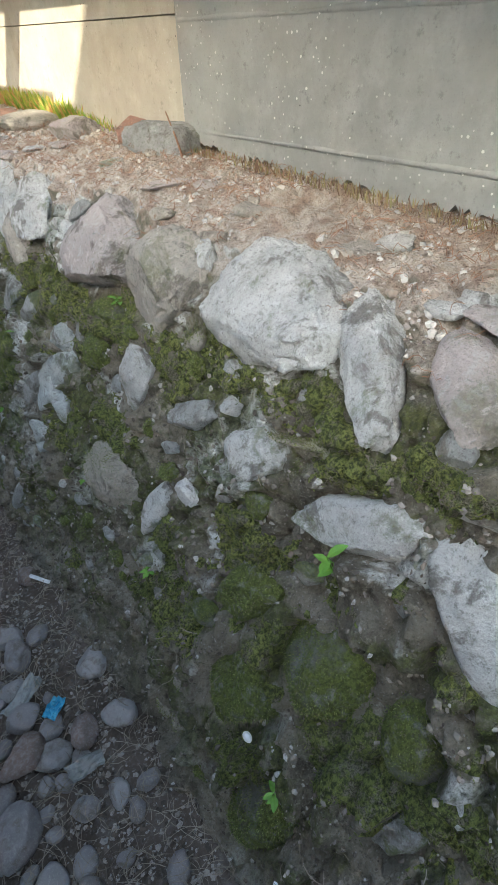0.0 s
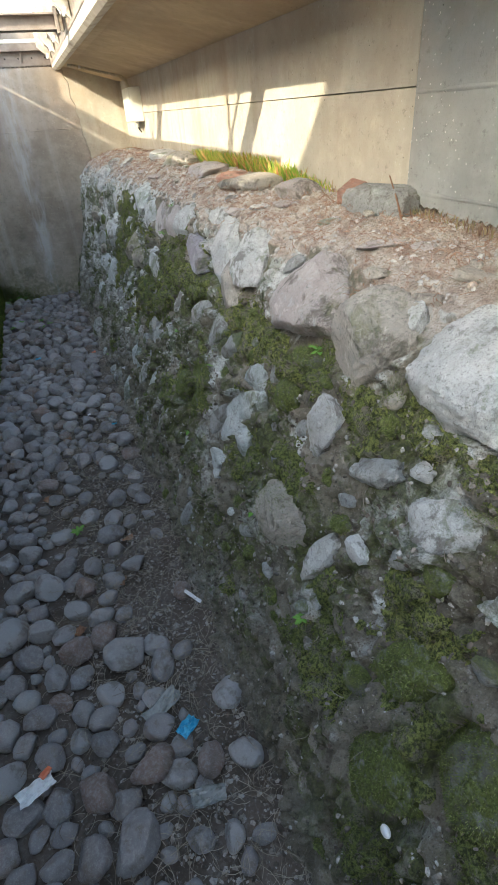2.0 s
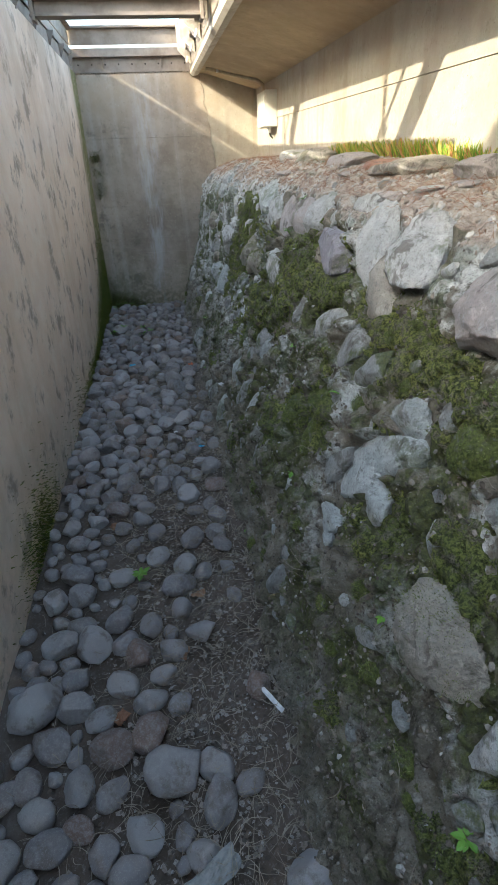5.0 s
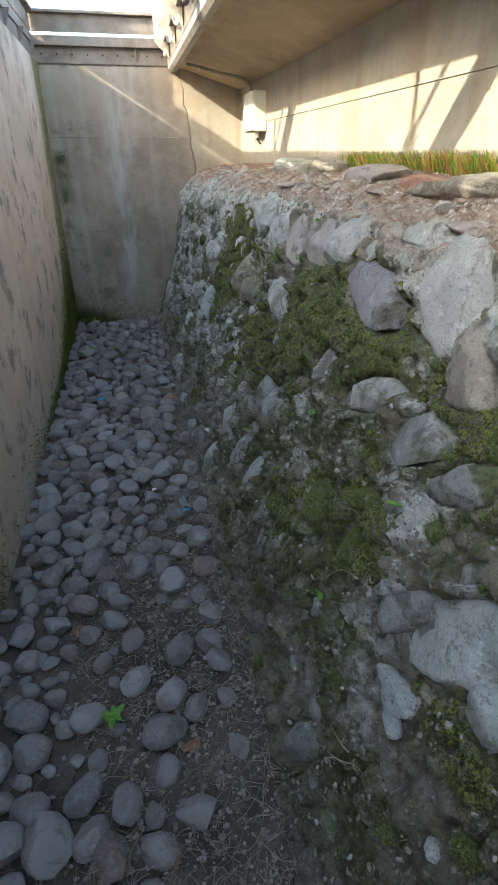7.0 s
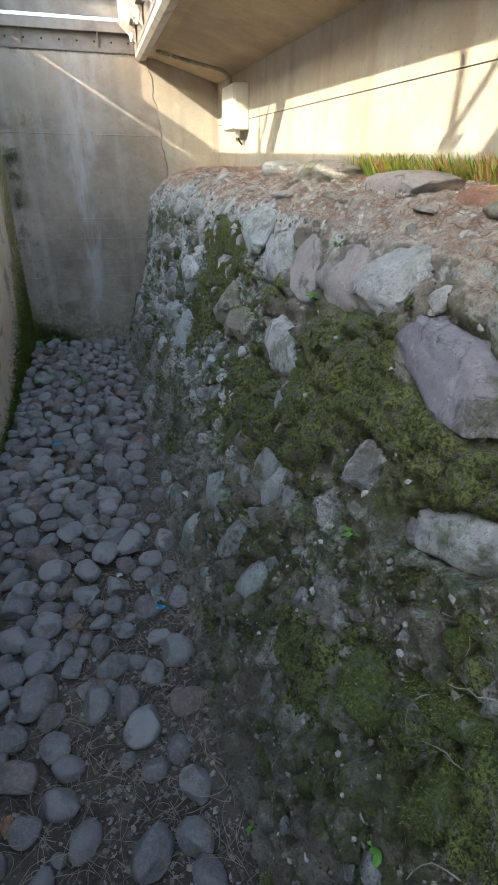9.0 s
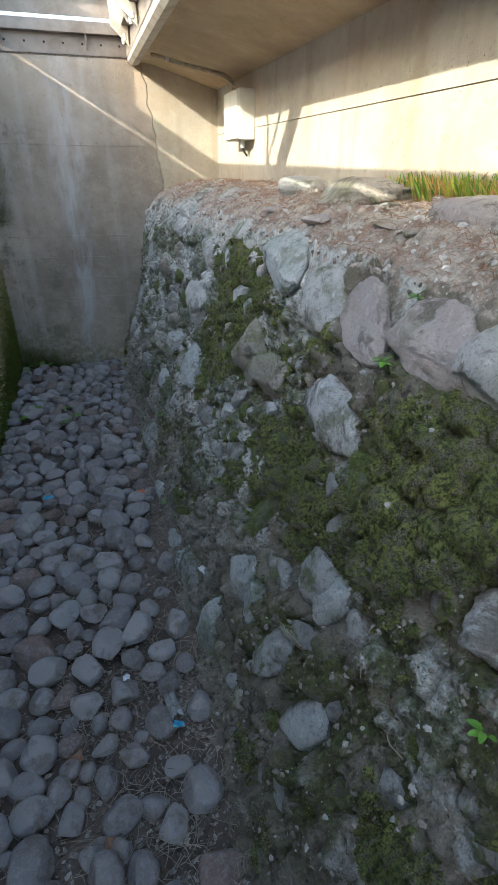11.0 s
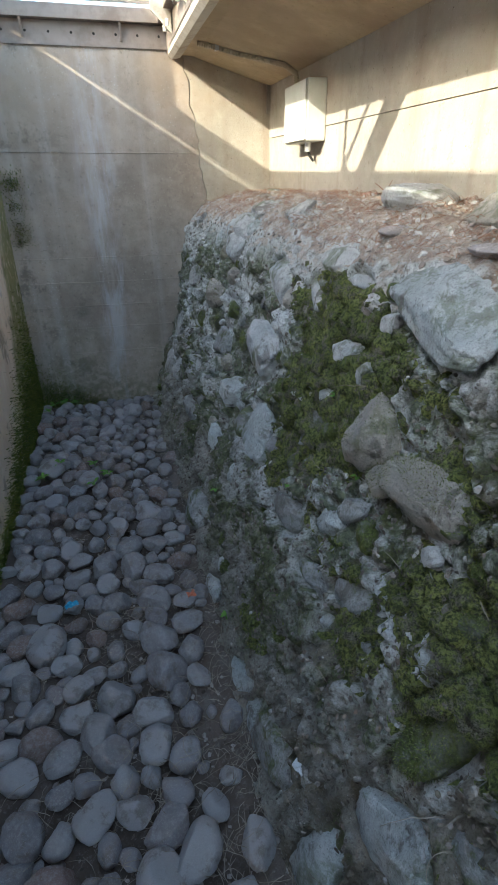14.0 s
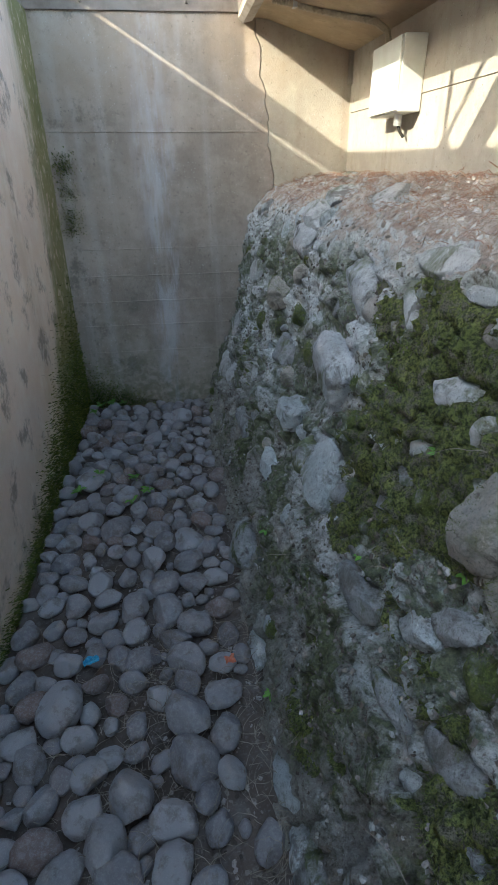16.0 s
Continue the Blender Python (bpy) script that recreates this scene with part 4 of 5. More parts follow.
rc = random.Random(21)
tries = 0
while len(laid) < 300 and tries < 12000:
    tries += 1
    y = rc.uniform(0.2, YEND - 0.05)
    x = rc.uniform(-0.66, 0.14)
    if rc.random() < np.interp(x, [-0.15, 0.12], [0.0, 0.9]) * np.interp(y, [2.0, 4.0], [1, 0.7]) or y < 2.7:
        continue
    s = rc.uniform(0.075, 0.12)
    if all((x - a) ** 2 + (y - b) ** 2 > (0.38 * (s + c)) ** 2 for a, b, c in laid):
        cobble(x, y, s, rc.uniform(0, 180))

# cobbles that fill the gaps between them, ever smaller
rc = random.Random(33)
points, tris, count = [], [], 0
shapes = [rock_points((1.05, 0.82, 0.66), 400 + k, 4, 3, 0.05) for k in range(8)]
spots = np.array([(a, b, c) for a, b, c in laid])
for k in range(7000):
    y, x = rc.uniform(0.1, YEND - 0.04), rc.uniform(-0.68, 0.13)
    s = rc.uniform(0.94, 1.06) * np.interp(k, [0, 2500, 5500, 7000], [0.115, 0.085, 0.06, 0.04])
    if rc.random() < np.interp(x, [-0.26, 0.0], [0.0, 0.97]) * np.interp(y, [3.7, 4.6], [1, 0.3]):
        continue
    if y < 2.9 and (x > -0.42 or s > 0.075) and rc.random() < (0.93 if y > 1.4 or x > 0.05 else 0.4):
        continue
    if np.all((x - spots[:, 0]) ** 2 + (y - spots[:, 1]) ** 2 > (0.385 * (s + spots[:, 2])) ** 2):
        v, f = shapes[k % 8]
        a = rc.uniform(0, 6.28)
        turn = np.array(((math.cos(a), math.sin(a), 0), (-math.sin(a), math.cos(a), 0), (0, 0, 1)))
        points.append(v @ turn * s / 2 + (x, y, soil_z(x, y) + s * 0.20))
        tris += [tuple(count + q for q in t) for t in f]
        count += len(v)
        spots = np.vstack([spots, (x, y, s)])
me = bpy.data.meshes.new("small_cobble")
me.from_pydata(np.concatenate(points).tolist(), [], tris)
me.materials.append(COBBLE)
me.shade_smooth()
tagged(new("small_cobble", me), "small grey cobbles filling gaps between larger ones", "stone", kind="stuff")

# ---- moss, gravel and litter: what nobody could count ----
pos = SURFACE.reshape(-1, 3)
du = np.gradient(SURFACE, axis=0)
dv = np.gradient(SURFACE, axis=1)
NORMAL = np.cross(dv, du).reshape(-1, 3)
NORMAL /= np.linalg.norm(NORMAL, axis=1)[:, None] + 1e-9
NORMAL *= np.where((NORMAL[:, 2] - NORMAL[:, 0]) < 0, -1, 1)[:, None]
base_z = np.tile(np.interp(np.linspace(0, ARC[-1], ns), ARC, PROFILE_Z), nl)
# where the moss grows: along, height, reach along and up
PATCHES = []
PATCHES += [
    (0.04, 0.67, 0.09, 0.06), (0.17, 0.63, 0.09, 0.06), (0.28, 1.21, 0.09, 0.06), (0.37, 0.66, 0.09, 0.08), (0.40, 1.14, 0.09, 0.06),
    (0.40, 0.36, 0.09, 0.09), (0.55, 1.23, 0.10, 0.06), (0.62, 0.84, 0.09, 0.06), (0.76, 1.20, 0.09, 0.06), (0.79, 0.48, 0.14, 0.06),
    (0.89, 0.67, 0.09, 0.06), (1.01, 1.10, 0.09, 0.06), (1.15, 0.71, 0.09, 0.06), (1.21, 0.80, 0.12, 0.07), (1.27, 1.14, 0.09, 0.06),
    (1.31, 0.27, 0.13, 0.06), (1.40, 1.02, 0.09, 0.06), (1.47, 0.73, 0.11, 0.06), (1.53, 0.64, 0.09, 0.06), (1.67, 1.06, 0.24, 0.07),
]
PATCHES += [
    (1.96, 1.17, 0.10, 0.06), (2.05, 0.71, 0.11, 0.06), (2.27, 1.06, 0.09, 0.06), (2.28, 0.65, 0.09, 0.06), (2.41, 0.51, 0.12, 0.06),
    (2.46, 1.08, 0.09, 0.06), (2.64, 1.02, 0.11, 0.06), (2.73, 1.16, 0.10, 0.06), (2.80, 1.06, 0.14, 0.06), (2.81, 0.91, 0.15, 0.06),
    (2.89, 0.16, 0.17, 0.08), (3.08, 0.80, 0.25, 0.09), (3.22, 0.86, 0.09, 0.06), (3.33, 1.13, 0.09, 0.06), (3.35, 0.63, 0.09, 0.06),
    (3.39, 0.79, 0.13, 0.08), (3.58, 0.57, 0.09, 0.06), (3.59, 0.98, 0.09, 0.06), (3.71, 1.11, 0.09, 0.06), (4.04, 0.25, 0.11, 0.06),
]
PATCHES += [
    (4.04, 0.89, 0.12, 0.06), (4.05, 1.08, 0.30, 0.15), (4.20, 1.04, 0.19, 0.18), (4.20, 0.82, 0.17, 0.09), (4.26, 1.19, 0.11, 0.06),
    (4.29, 0.65, 0.09, 0.06), (4.52, 1.16, 0.11, 0.06),
]
mask = 0.50 * field(pos * (1, 1, 0.7), 2.3, 5, 0.6) + 0.75 * field(pos, 9, 5, 0.68) + 0.40 * field(pos, 36, 3, 0.6) - 0.40 - 0.5 * bedded
spread = np.zeros(len(pos))
for y, z, ry, rz in PATCHES:
    spread = np.maximum(spread, np.exp(-((pos[:, 1] - y) / (1.35 * ry)) ** 2 - ((base_z - z) / (1.45 * rz)) ** 2))
mask += 0.80 * spread
# moss below 0.6 m is thinned to stand in for the dimmer light there
mask -= 0.9 * np.clip((base_z - 1.24) / 0.08, 0, 1) + 0.35 * np.clip((0.6 - base_z) / 0.4, 0, 1) + 0.10 * np.clip((pos[:, 1] - 4.6) / 0.5, 0, 1)
level = np.clip(mask * 3.6, -1, 1)
shell = pos + NORMAL * (0.011 * level + 0.010 * field(pos, 60, 3, 0.65))[:, None]
keep = (level > -0.35).reshape(nl, ns)
quad = np.arange(nl * ns).reshape(nl, ns)
ok = keep[:-1, :-1] | keep[1:, :-1] | keep[:-1, 1:] | keep[1:, 1:]
quads = np.stack([quad[:-1, :-1], quad[:-1, 1:], quad[1:, 1:], quad[1:, :-1]], -1)[ok]
used, quads = np.unique(quads, return_inverse=True)
me = bpy.data.meshes.new("moss")
me.from_pydata(shell[used].tolist(), [], quads.reshape(-1, 4).tolist())


def moss_material(name, a, b, c):
    n = Nodes(name, 0.95)
    p = n.place()
    f = n.noise(p, 110, 4, 0.7)
    tip = n.noise(p, 300, 3, 0.8)
    col = n.mix(n.step(n.noise(p, 4.5, 5), 0.42, 0.62), b, c)
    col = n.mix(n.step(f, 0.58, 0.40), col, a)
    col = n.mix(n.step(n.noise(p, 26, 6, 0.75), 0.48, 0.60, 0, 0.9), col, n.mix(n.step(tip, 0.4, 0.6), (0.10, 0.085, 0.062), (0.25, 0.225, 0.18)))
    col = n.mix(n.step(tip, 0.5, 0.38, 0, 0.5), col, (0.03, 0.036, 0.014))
    return n.done(col, n.math("ADD", f, tip), 1.0, 0.014)


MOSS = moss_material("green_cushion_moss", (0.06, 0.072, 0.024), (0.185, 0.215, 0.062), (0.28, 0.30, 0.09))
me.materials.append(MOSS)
me.shade_smooth()
tagged(new("moss", me), "olive green cushion moss spread over the bank", "moss", kind="stuff")


def scatter(name, places, shapes, material, label, category):
    """Many small bits as one object: places are rows of (point, x axis, y axis, z axis)."""
    verts, faces, count = [], [], 0
    for k, (vs, fs) in enumerate(shapes):
        rows = places[k::len(shapes)]
        c, ax, ay, az = (np.array([r[q] for r in rows])[:, None, :] for q in range(4))
        verts.append((c + vs[None, :, :1] * ax + vs[None, :, 1:2] * ay + vs[None, :, 2:3] * az).reshape(-1, 3))
        first = count + len(vs) * np.arange(len(rows))[:, None]
        for f in fs:
            faces += (first + np.array(f)).tolist()
        count += len(vs) * len(rows)
    me = bpy.data.meshes.new(name)
    me.from_pydata(np.concatenate(verts).tolist(), [], faces)
    me.materials.append(material)
    return tagged(new(name, me), label, category, kind="stuff")


rnd = np.random.RandomState(12)


def frames_on(index, size, up=0.0):
    """Random axes on points of the bank, with the third along the surface's normal."""
    n, size = NORMAL[index], np.asarray(size)[:, None]
    t = np.cross(n, rnd.randn(len(n), 3))
    t /= np.linalg.norm(t, axis=1)[:, None]
    return list(zip(pos[index] + n * up * size, t * size, np.cross(n, t) * size, n * size))


def pebble_shapes(count):
    out = []
    for k in range(count):
        bm = bmesh.new()
        bmesh.ops.create_icosphere(bm, subdivisions=1, radius=1)
        v = np.array([tuple(q.co) for q in bm.verts]) * (1 + 0.25 * rnd.randn(len(bm.verts), 1)) * (1, 0.8, 0.6)
        out.append((v, [tuple(q.index for q in f.verts) for f in bm.faces]))
        bm.free()
    return out


def bits_material(name, colours, rough=0.9):
    n = Nodes(name, rough)
    r = n.island()
    col = colours[0]
    for k, c in enumerate(colours[1:]):
        col = n.mix(n.math("GREATER_THAN", r, (k + 1) / len(colours)), col, c)
    f = n.noise(n.place(), 160, 3)
    col = n.mix(n.step(f, 0.45, 0.7, 0, 0.5), col, tuple(v * 0.5 for v in colours[0]))
    return n.done(col, f, 0.4, 0.003)


shapes = pebble_shapes(9)
ledge = np.where((base_z > 1.30) & (pos[:, 1] > -0.5) & (pos[:, 0] < 1.12) & (field(pos, 3.3, 3) > -0.3) & (bedded < 0.5))[0]
pick = rnd.choice(ledge, 7500)
scatter("ledge_gravel", frames_on(pick, np.minimum(np.abs(rnd.randn(7500)) ** 1.7 * 0.0034 + 0.0018, 0.012), 0.1), shapes, bits_material("pale_and_pink_gravel", ((0.46, 0.43, 0.395), (0.54, 0.52, 0.49), (0.37, 0.315, 0.28), (0.45, 0.435, 0.42), (0.28, 0.23, 0.195))), "pale and pinkish gravel strewn over the ledge", "gravel")
face = np.where((base_z > 0.02) & (base_z < 1.3) & (pos[:, 1] > -0.5) & (mask < 0.35))[0]
pick = rnd.choice(face, 15000)
scatter("bank_grit", frames_on(pick, np.minimum(np.abs(rnd.randn(15000)) ** 1.5 * 0.0032 + 0.0016, 0.009), 0.15), shapes, bits_material("mixed_grit", ((0.18, 0.16, 0.135), (0.28, 0.26, 0.235), (0.11, 0.096, 0.08), (0.38, 0.365, 0.34), (0.22, 0.195, 0.165))), "mixed grit and crumbs of mortar on the bank", "gravel")

blade = (np.array([(-0.16, 0, 0), (0.16, 0, 0), (0.1, 0.12, 0.6), (0.0, 0.4, 1.0)]), [(0, 1, 2), (0, 2, 3)])
mossy = np.where((level > 0.2) & (pos[:, 1] > -0.3))[0]
pick = rnd.choice(mossy, 130000)
rows = frames_on(pick, 0.0022 + 0.0042 * rnd.rand(130000) ** 1.5, 1.6)
# the moss climbs over the dark stones too
for ob in wall_rubble.children:
    if ob.data.materials[0] in (STONE_DARK, STONE_TAN):
        m, dark = np.array(ob.matrix_basis), ob.data.materials[0] == STONE_DARK
        v = np.array([tuple(q.co) for q in ob.data.vertices]) @ m[:3, :3].T + m[:3, 3]
        n = np.array([tuple(q.normal) for q in ob.data.vertices]) @ m[:3, :3].T
        chance = np.clip(field(v, 14, 3) * 1.6 + (0.7 if dark else 0.0) + 0.9 * n[:, 2] - 6 * np.clip(v[:, 2] - 1.05, 0, 1), 0, 1)
        at = np.where((n[:, 0] < 0.3) & (rnd.rand(len(v)) < chance))[0]
        at = np.repeat(at, 2 if len(v) < 5000 else 1)
        t = np.cross(n[at], rnd.randn(len(at), 3))
        t /= np.linalg.norm(t, axis=1)[:, None] + 1e-9
        size = (0.003 + 0.0035 * rnd.rand(len(at)))[:, None]
        rows += list(zip(v[at] + 0.004 * rnd.randn(len(at), 3) * (0.3, 1, 1), t * size, np.cross(n[at], t) * size, n[at] * size))
scatter("moss_fibre", rows, [blade], bits_material("moss_fibres", ((0.085, 0.108, 0.036), (0.15, 0.185, 0.055), (0.21, 0.245, 0.08), (0.17, 0.15, 0.095), (0.11, 0.138, 0.042), (0.26, 0.29, 0.11))), "fine upright fibres of the moss", "moss")

crumb = (np.array([(-0.8, -0.5, 0.1), (0.7, -0.6, 0), (0.9, 0.3, 0.35), (0.0, 0.7, 0.1), (-0.9, 0.4, 0.3)]), [(0, 1, 2, 3), (0, 3, 4)])
low = np.where((base_z > 0.0) & (base_z < 1.2) & (pos[:, 1] > -0.4) & (field(pos, 4, 2) > -0.1))[0]
pick = rnd.choice(low, 13000)
scatter("leaf_litter", frames_on(pick, 0.0025 + 0.0055 * rnd.rand(13000) ** 2, 0.6), [crumb], bits_material("leaf_crumbs", ((0.13, 0.105, 0.085), (0.21, 0.18, 0.155), (0.09, 0.073, 0.06), (0.24, 0.212, 0.19))), "grey brown crumbs of leaf caught on the bank", "litter")


def strands(name, count, places, length, radius, material, label):
    """Loose curved stems lying about."""
    verts, faces = [], []
    for k in range(count):
        c = places(k)
        a, bend = rnd.uniform(0, 6.28), rnd.uniform(-2.6, 2.6)
        L = length * rnd.uniform(0.4, 1.5)
        n = 7
        p = np.array(c, float)
        ring = []
        for q in range(n):
            up = 0.010 * math.sin(q / (n - 1) * 3.1) * rnd.uniform(0.2, 1.6)
            o = len(verts)
            r = radius * (1 - 0.6 * q / n)
            for g in range(3):
                w = 2.09 * g
                verts.append((p[0] - math.sin(a) * r * math.cos(w), p[1] + math.cos(a) * r * math.cos(w), p[2] + up + r * math.sin(w)))
            ring.append(o)
            p = p + np.array((math.cos(a), math.sin(a), 0)) * L / (n - 1)
            a += bend / n
        for u, v in zip(ring, ring[1:]):
            for g in range(3):
                h = (g + 1) % 3
                faces.append((u + g, u + h, v + h, v + g))
    me = bpy.data.meshes.new(name)
    me.from_pydata(verts, [], faces)
    me.materials.append(material)
    return tagged(new(name, me), label, "straw", kind="stuff")


def floor_spot(k):
    y = rnd.uniform(0.2, 4.6) if k % 4 else rnd.uniform(0.2, 6.5)
    x = np.clip(rnd.normal(-0.08, 0.22), -0.62, 0.16)
    return x, y, soil_z(x, y) + 0.012 + 0.03 * rnd.rand()


strands("dry_straw", 3200, floor_spot, 0.085, 0.0012, STRAW, "dry grey straw and rootlets lying over the soil")


def ledge_spot(k):
    i = ledge[rnd.randint(len(ledge))]
    return pos[i] + (0, 0, 0.006)


NEEDLE = paint("rusty_needles", (0.24, 0.12, 0.075), (0.33, 0.20, 0.13), 0.85, 0.0, 12)
strands("needle_litter", 3000, ledge_spot, 0.045, 0.0010, NEEDLE, "rusty brown needles and stems on the ledge")


def bank_spot(k):
    i = low[rnd.randint(len(low))]
    return pos[i] + NORMAL[i] * 0.008


strands("rootlets", 260, bank_spot, 0.08, 0.0011, STRAW, "pale dry rootlets hanging on the bank")

soilbits = []
for k in range(11000):
    y = rnd.uniform(0.1, 6.6) if k % 2 else rnd.uniform(0.1, 3.4)
    x = np.clip(rnd.normal(-0.02, 0.22), -0.66, 0.2)
    n = np.array((rnd.normal(0, 0.3), rnd.normal(0, 0.3), 1.0))
    n /= np.linalg.norm(n)
    t = np.cross(n, rnd.randn(3))
    t /= np.linalg.norm(t)
    sz = 0.004 + 0.008 * rnd.rand() ** 2
    soilbits.append((np.array((x, y, soil_z(x, y) + 0.004)), t * sz, np.cross(n, t) * sz, n * sz))
scatter("floor_litter", soilbits, [crumb], bits_material("floor_crumbs", ((0.14, 0.11, 0.09), (0.22, 0.19, 0.17), (0.08, 0.065, 0.055), (0.31, 0.28, 0.26))), "brown crumbs of leaf and chips over the soil", "litter")
scatter("floor_grit", [(c + (0.006, 0, 0), a * 0.6, b_ * 0.6, n_ * 0.6) for c, a, b_, n_ in soilbits[::2]], shapes, bits_material("soil_grit", ((0.17, 0.15, 0.14), (0.28, 0.27, 0.26), (0.11, 0.10, 0.09))), "small grit in the soil", "gravel")

# grass at the foot of the wall
rows = []
for k in range(1500):
    y = 2.0 + 1.85 * rnd.rand() ** 0.8
    z = on_wall(y, 1.43).z
    h = rnd.uniform(0.045, 0.095) * min(1.0, 0.35 + (y - 1.95) * 1.2)
    a = rnd.uniform(0, 6.28)
    d = np.array((math.cos(a), math.sin(a), 0.0))
    n = np.array((rnd.normal(-0.25, 0.25), rnd.normal(0, 0.3), 1.0))
    rows.append((np.array((rnd.uniform(1.02, 1.09), y, z - 0.01)), np.cross(d, (0, 0, 1)) * h * 0.4, d * h * 0.5, n * h))
scatter("grass", rows, [blade], bits_material("mixed_grass", ((0.20, 0.30, 0.04), (0.36, 0.40, 0.06), (0.50, 0.42, 0.12), (0.14, 0.25, 0.04), (0.48, 0.24, 0.10))), "yellow-green grass tufts along the wall foot", "grass")
rows = []
for k in range(900):
    y = 0.3 + 1.5 * rnd.rand()
    h = rnd.uniform(0.01, 0.03)
    a = rnd.uniform(0, 6.28)
    d = np.array((math.cos(a), math.sin(a), 0.0))
    rows.append((np.array((rnd.uniform(1.03, 1.095), y, on_wall(y, 1.43).z - 0.005)), np.cross(d, (0, 0, 1)) * h * 0.5, d * h * 0.6, np.array((rnd.normal(-0.2, 0.3), 0, 1.0)) * h))
scatter("dry_tuft", rows, [blade], bits_material("dry_tufts", ((0.26, 0.20, 0.12), (0.16, 0.10, 0.07), (0.24, 0.22, 0.10))), "dry brown stubble under the wall", "grass")

# moss and ivy at the foot of the concrete walls
rows = []
for k in range(30000):
    if k % 6 == 0:
        x, y = -0.60 + rnd.normal(0, 0.035), YEND - 0.004
        z = rnd.choice((1.56, 1.52, 1.4, 1.28, 1.2)) + rnd.normal(0, 0.03)
        if rnd.rand() < 0.75:
            continue
        n = np.array((0, -1.0, 0.3))
    elif k % 3 == 0:
        x, y = -0.70 + abs(rnd.normal(0, 0.19)), YEND - 0.004
        z = abs(rnd.normal(0, 0.13)) * (1.1 - min(1.0, (x + 0.7) / 0.5))
        n = np.array((0, -1.0, 0.3))
    else:
        y = YEND - abs(rnd.normal(0, 1.1)) if k % 3 == 1 or k % 5 else rnd.normal(2.45, 0.16)
        z = abs(rnd.normal(0, float(np.interp(y, [5.0, 6.4], [0.05, 0.30])) if y > 4 else 0.13))
        x = -0.703 + 0.045 * z / 2.25
        n = np.array((1.0, 0, 0.3))
    t = np.cross(n, rnd.randn(3))
    t /= np.linalg.norm(t)
    h = rnd.uniform(0.007, 0.020)
    rows.append((np.array((x, y, z)), t * h, np.cross(n, t) * h, n * h))
scatter("foot_moss", rows, [blade], bits_material("wall_moss", ((0.06, 0.09, 0.016), (0.12, 0.16, 0.026), (0.18, 0.20, 0.04), (0.05, 0.075, 0.018))), "green moss fringe along the concrete wall foot", "moss")


def weed(place, size, leaves, seed, tall=0.0, label="small fresh green weed growing from the bank"):
    r = random.Random(seed)
    root = tagged(new("weed"), label, "plant", "weeds on the bank and floor")
    root.location = place
    top = Vector((-0.3 * tall - 0.004, 0.1 * tall, tall))
    part("stem", tube(bmesh.new(), [(0.004, 0, -0.01), top * 0.5, top], 0.0016, 5), LEAF, root)
    for k in range(leaves):
        a = k * 2.4 + r.random()
        d = Vector((math.cos(a) - 0.5, math.sin(a), r.uniform(0.1, 0.7))).normalized()
        s = d.cross((0, 0, 1)).normalized()
        up = s.cross(d)
        L = size * r.uniform(0.6, 1.1)
        c = top * (0.4 + 0.6 * k / max(1, leaves - 1)) if tall else Vector()
        bm = bmesh.new()
        pts = []
        for q, w in ((0.0, 0.03), (0.3, 0.2), (0.6, 0.24), (0.85, 0.13), (1.0, 0.0)):
            m = c + d * L * q - up * L * 0.25 * q * q
            pts.append((bm.verts.new(m + s * w * L + up * w * L * 0.3), bm.verts.new(m), bm.verts.new(m - s * w * L + up * w * L * 0.3)))
        for u, v in zip(pts, pts[1:]):
            bm.faces.new((u[0], u[1], v[1], v[0]))
            bm.faces.new((u[1], u[2], v[2], v[1]))
        bmesh.ops.remove_doubles(bm, verts=bm.verts, dist=1e-5)
        part("leaf", bm, LEAF, root)
    return root


for k, (y, z, tall) in enumerate(((0.36, 0.91, 0.10), (0.28, 0.34, 0.10), (0.9, 0.52, 0), (1.31, 0.58, 0), (1.33, 1.21, 0), (1.25, 1.15, 0.03), (2.46, 0.8, 0.02), (1.94, 0.84, 0),
                                  (2.05, 0.49, 0), (2.33, 0.04, 0), (3.02, 1.14, 0.02), (3.06, 1.28, 0.02), (4.07, 0.97, 0), (4.66, 0.34, 0), (4.2, 0.1, 0), (4.03, 0.19, 0), (3.87, 0.84, 0), (4.34, 1.01, 0), (4.15, 0.65, 0))):
    weed(on_wall(y, z), 0.028 if tall < 0.05 else 0.04, 6 + k % 3, k, tall)
for k, (x, y) in enumerate(((-0.30, 5.59), (-0.30, 5.37), (-0.54, 5.60), (-0.5, 5.66), (-0.58, 5.52), (-0.26, 2.12), (-0.22, 5.45), (-0.6, 6.6), (-0.52, 6.64), (-0.44, 6.63), (-0.63, 6.5))):
    weed((x, y, soil_z(x, y) + 0.05), 0.045, 7, 60 + k, 0.02, "low green weed between the cobbles")


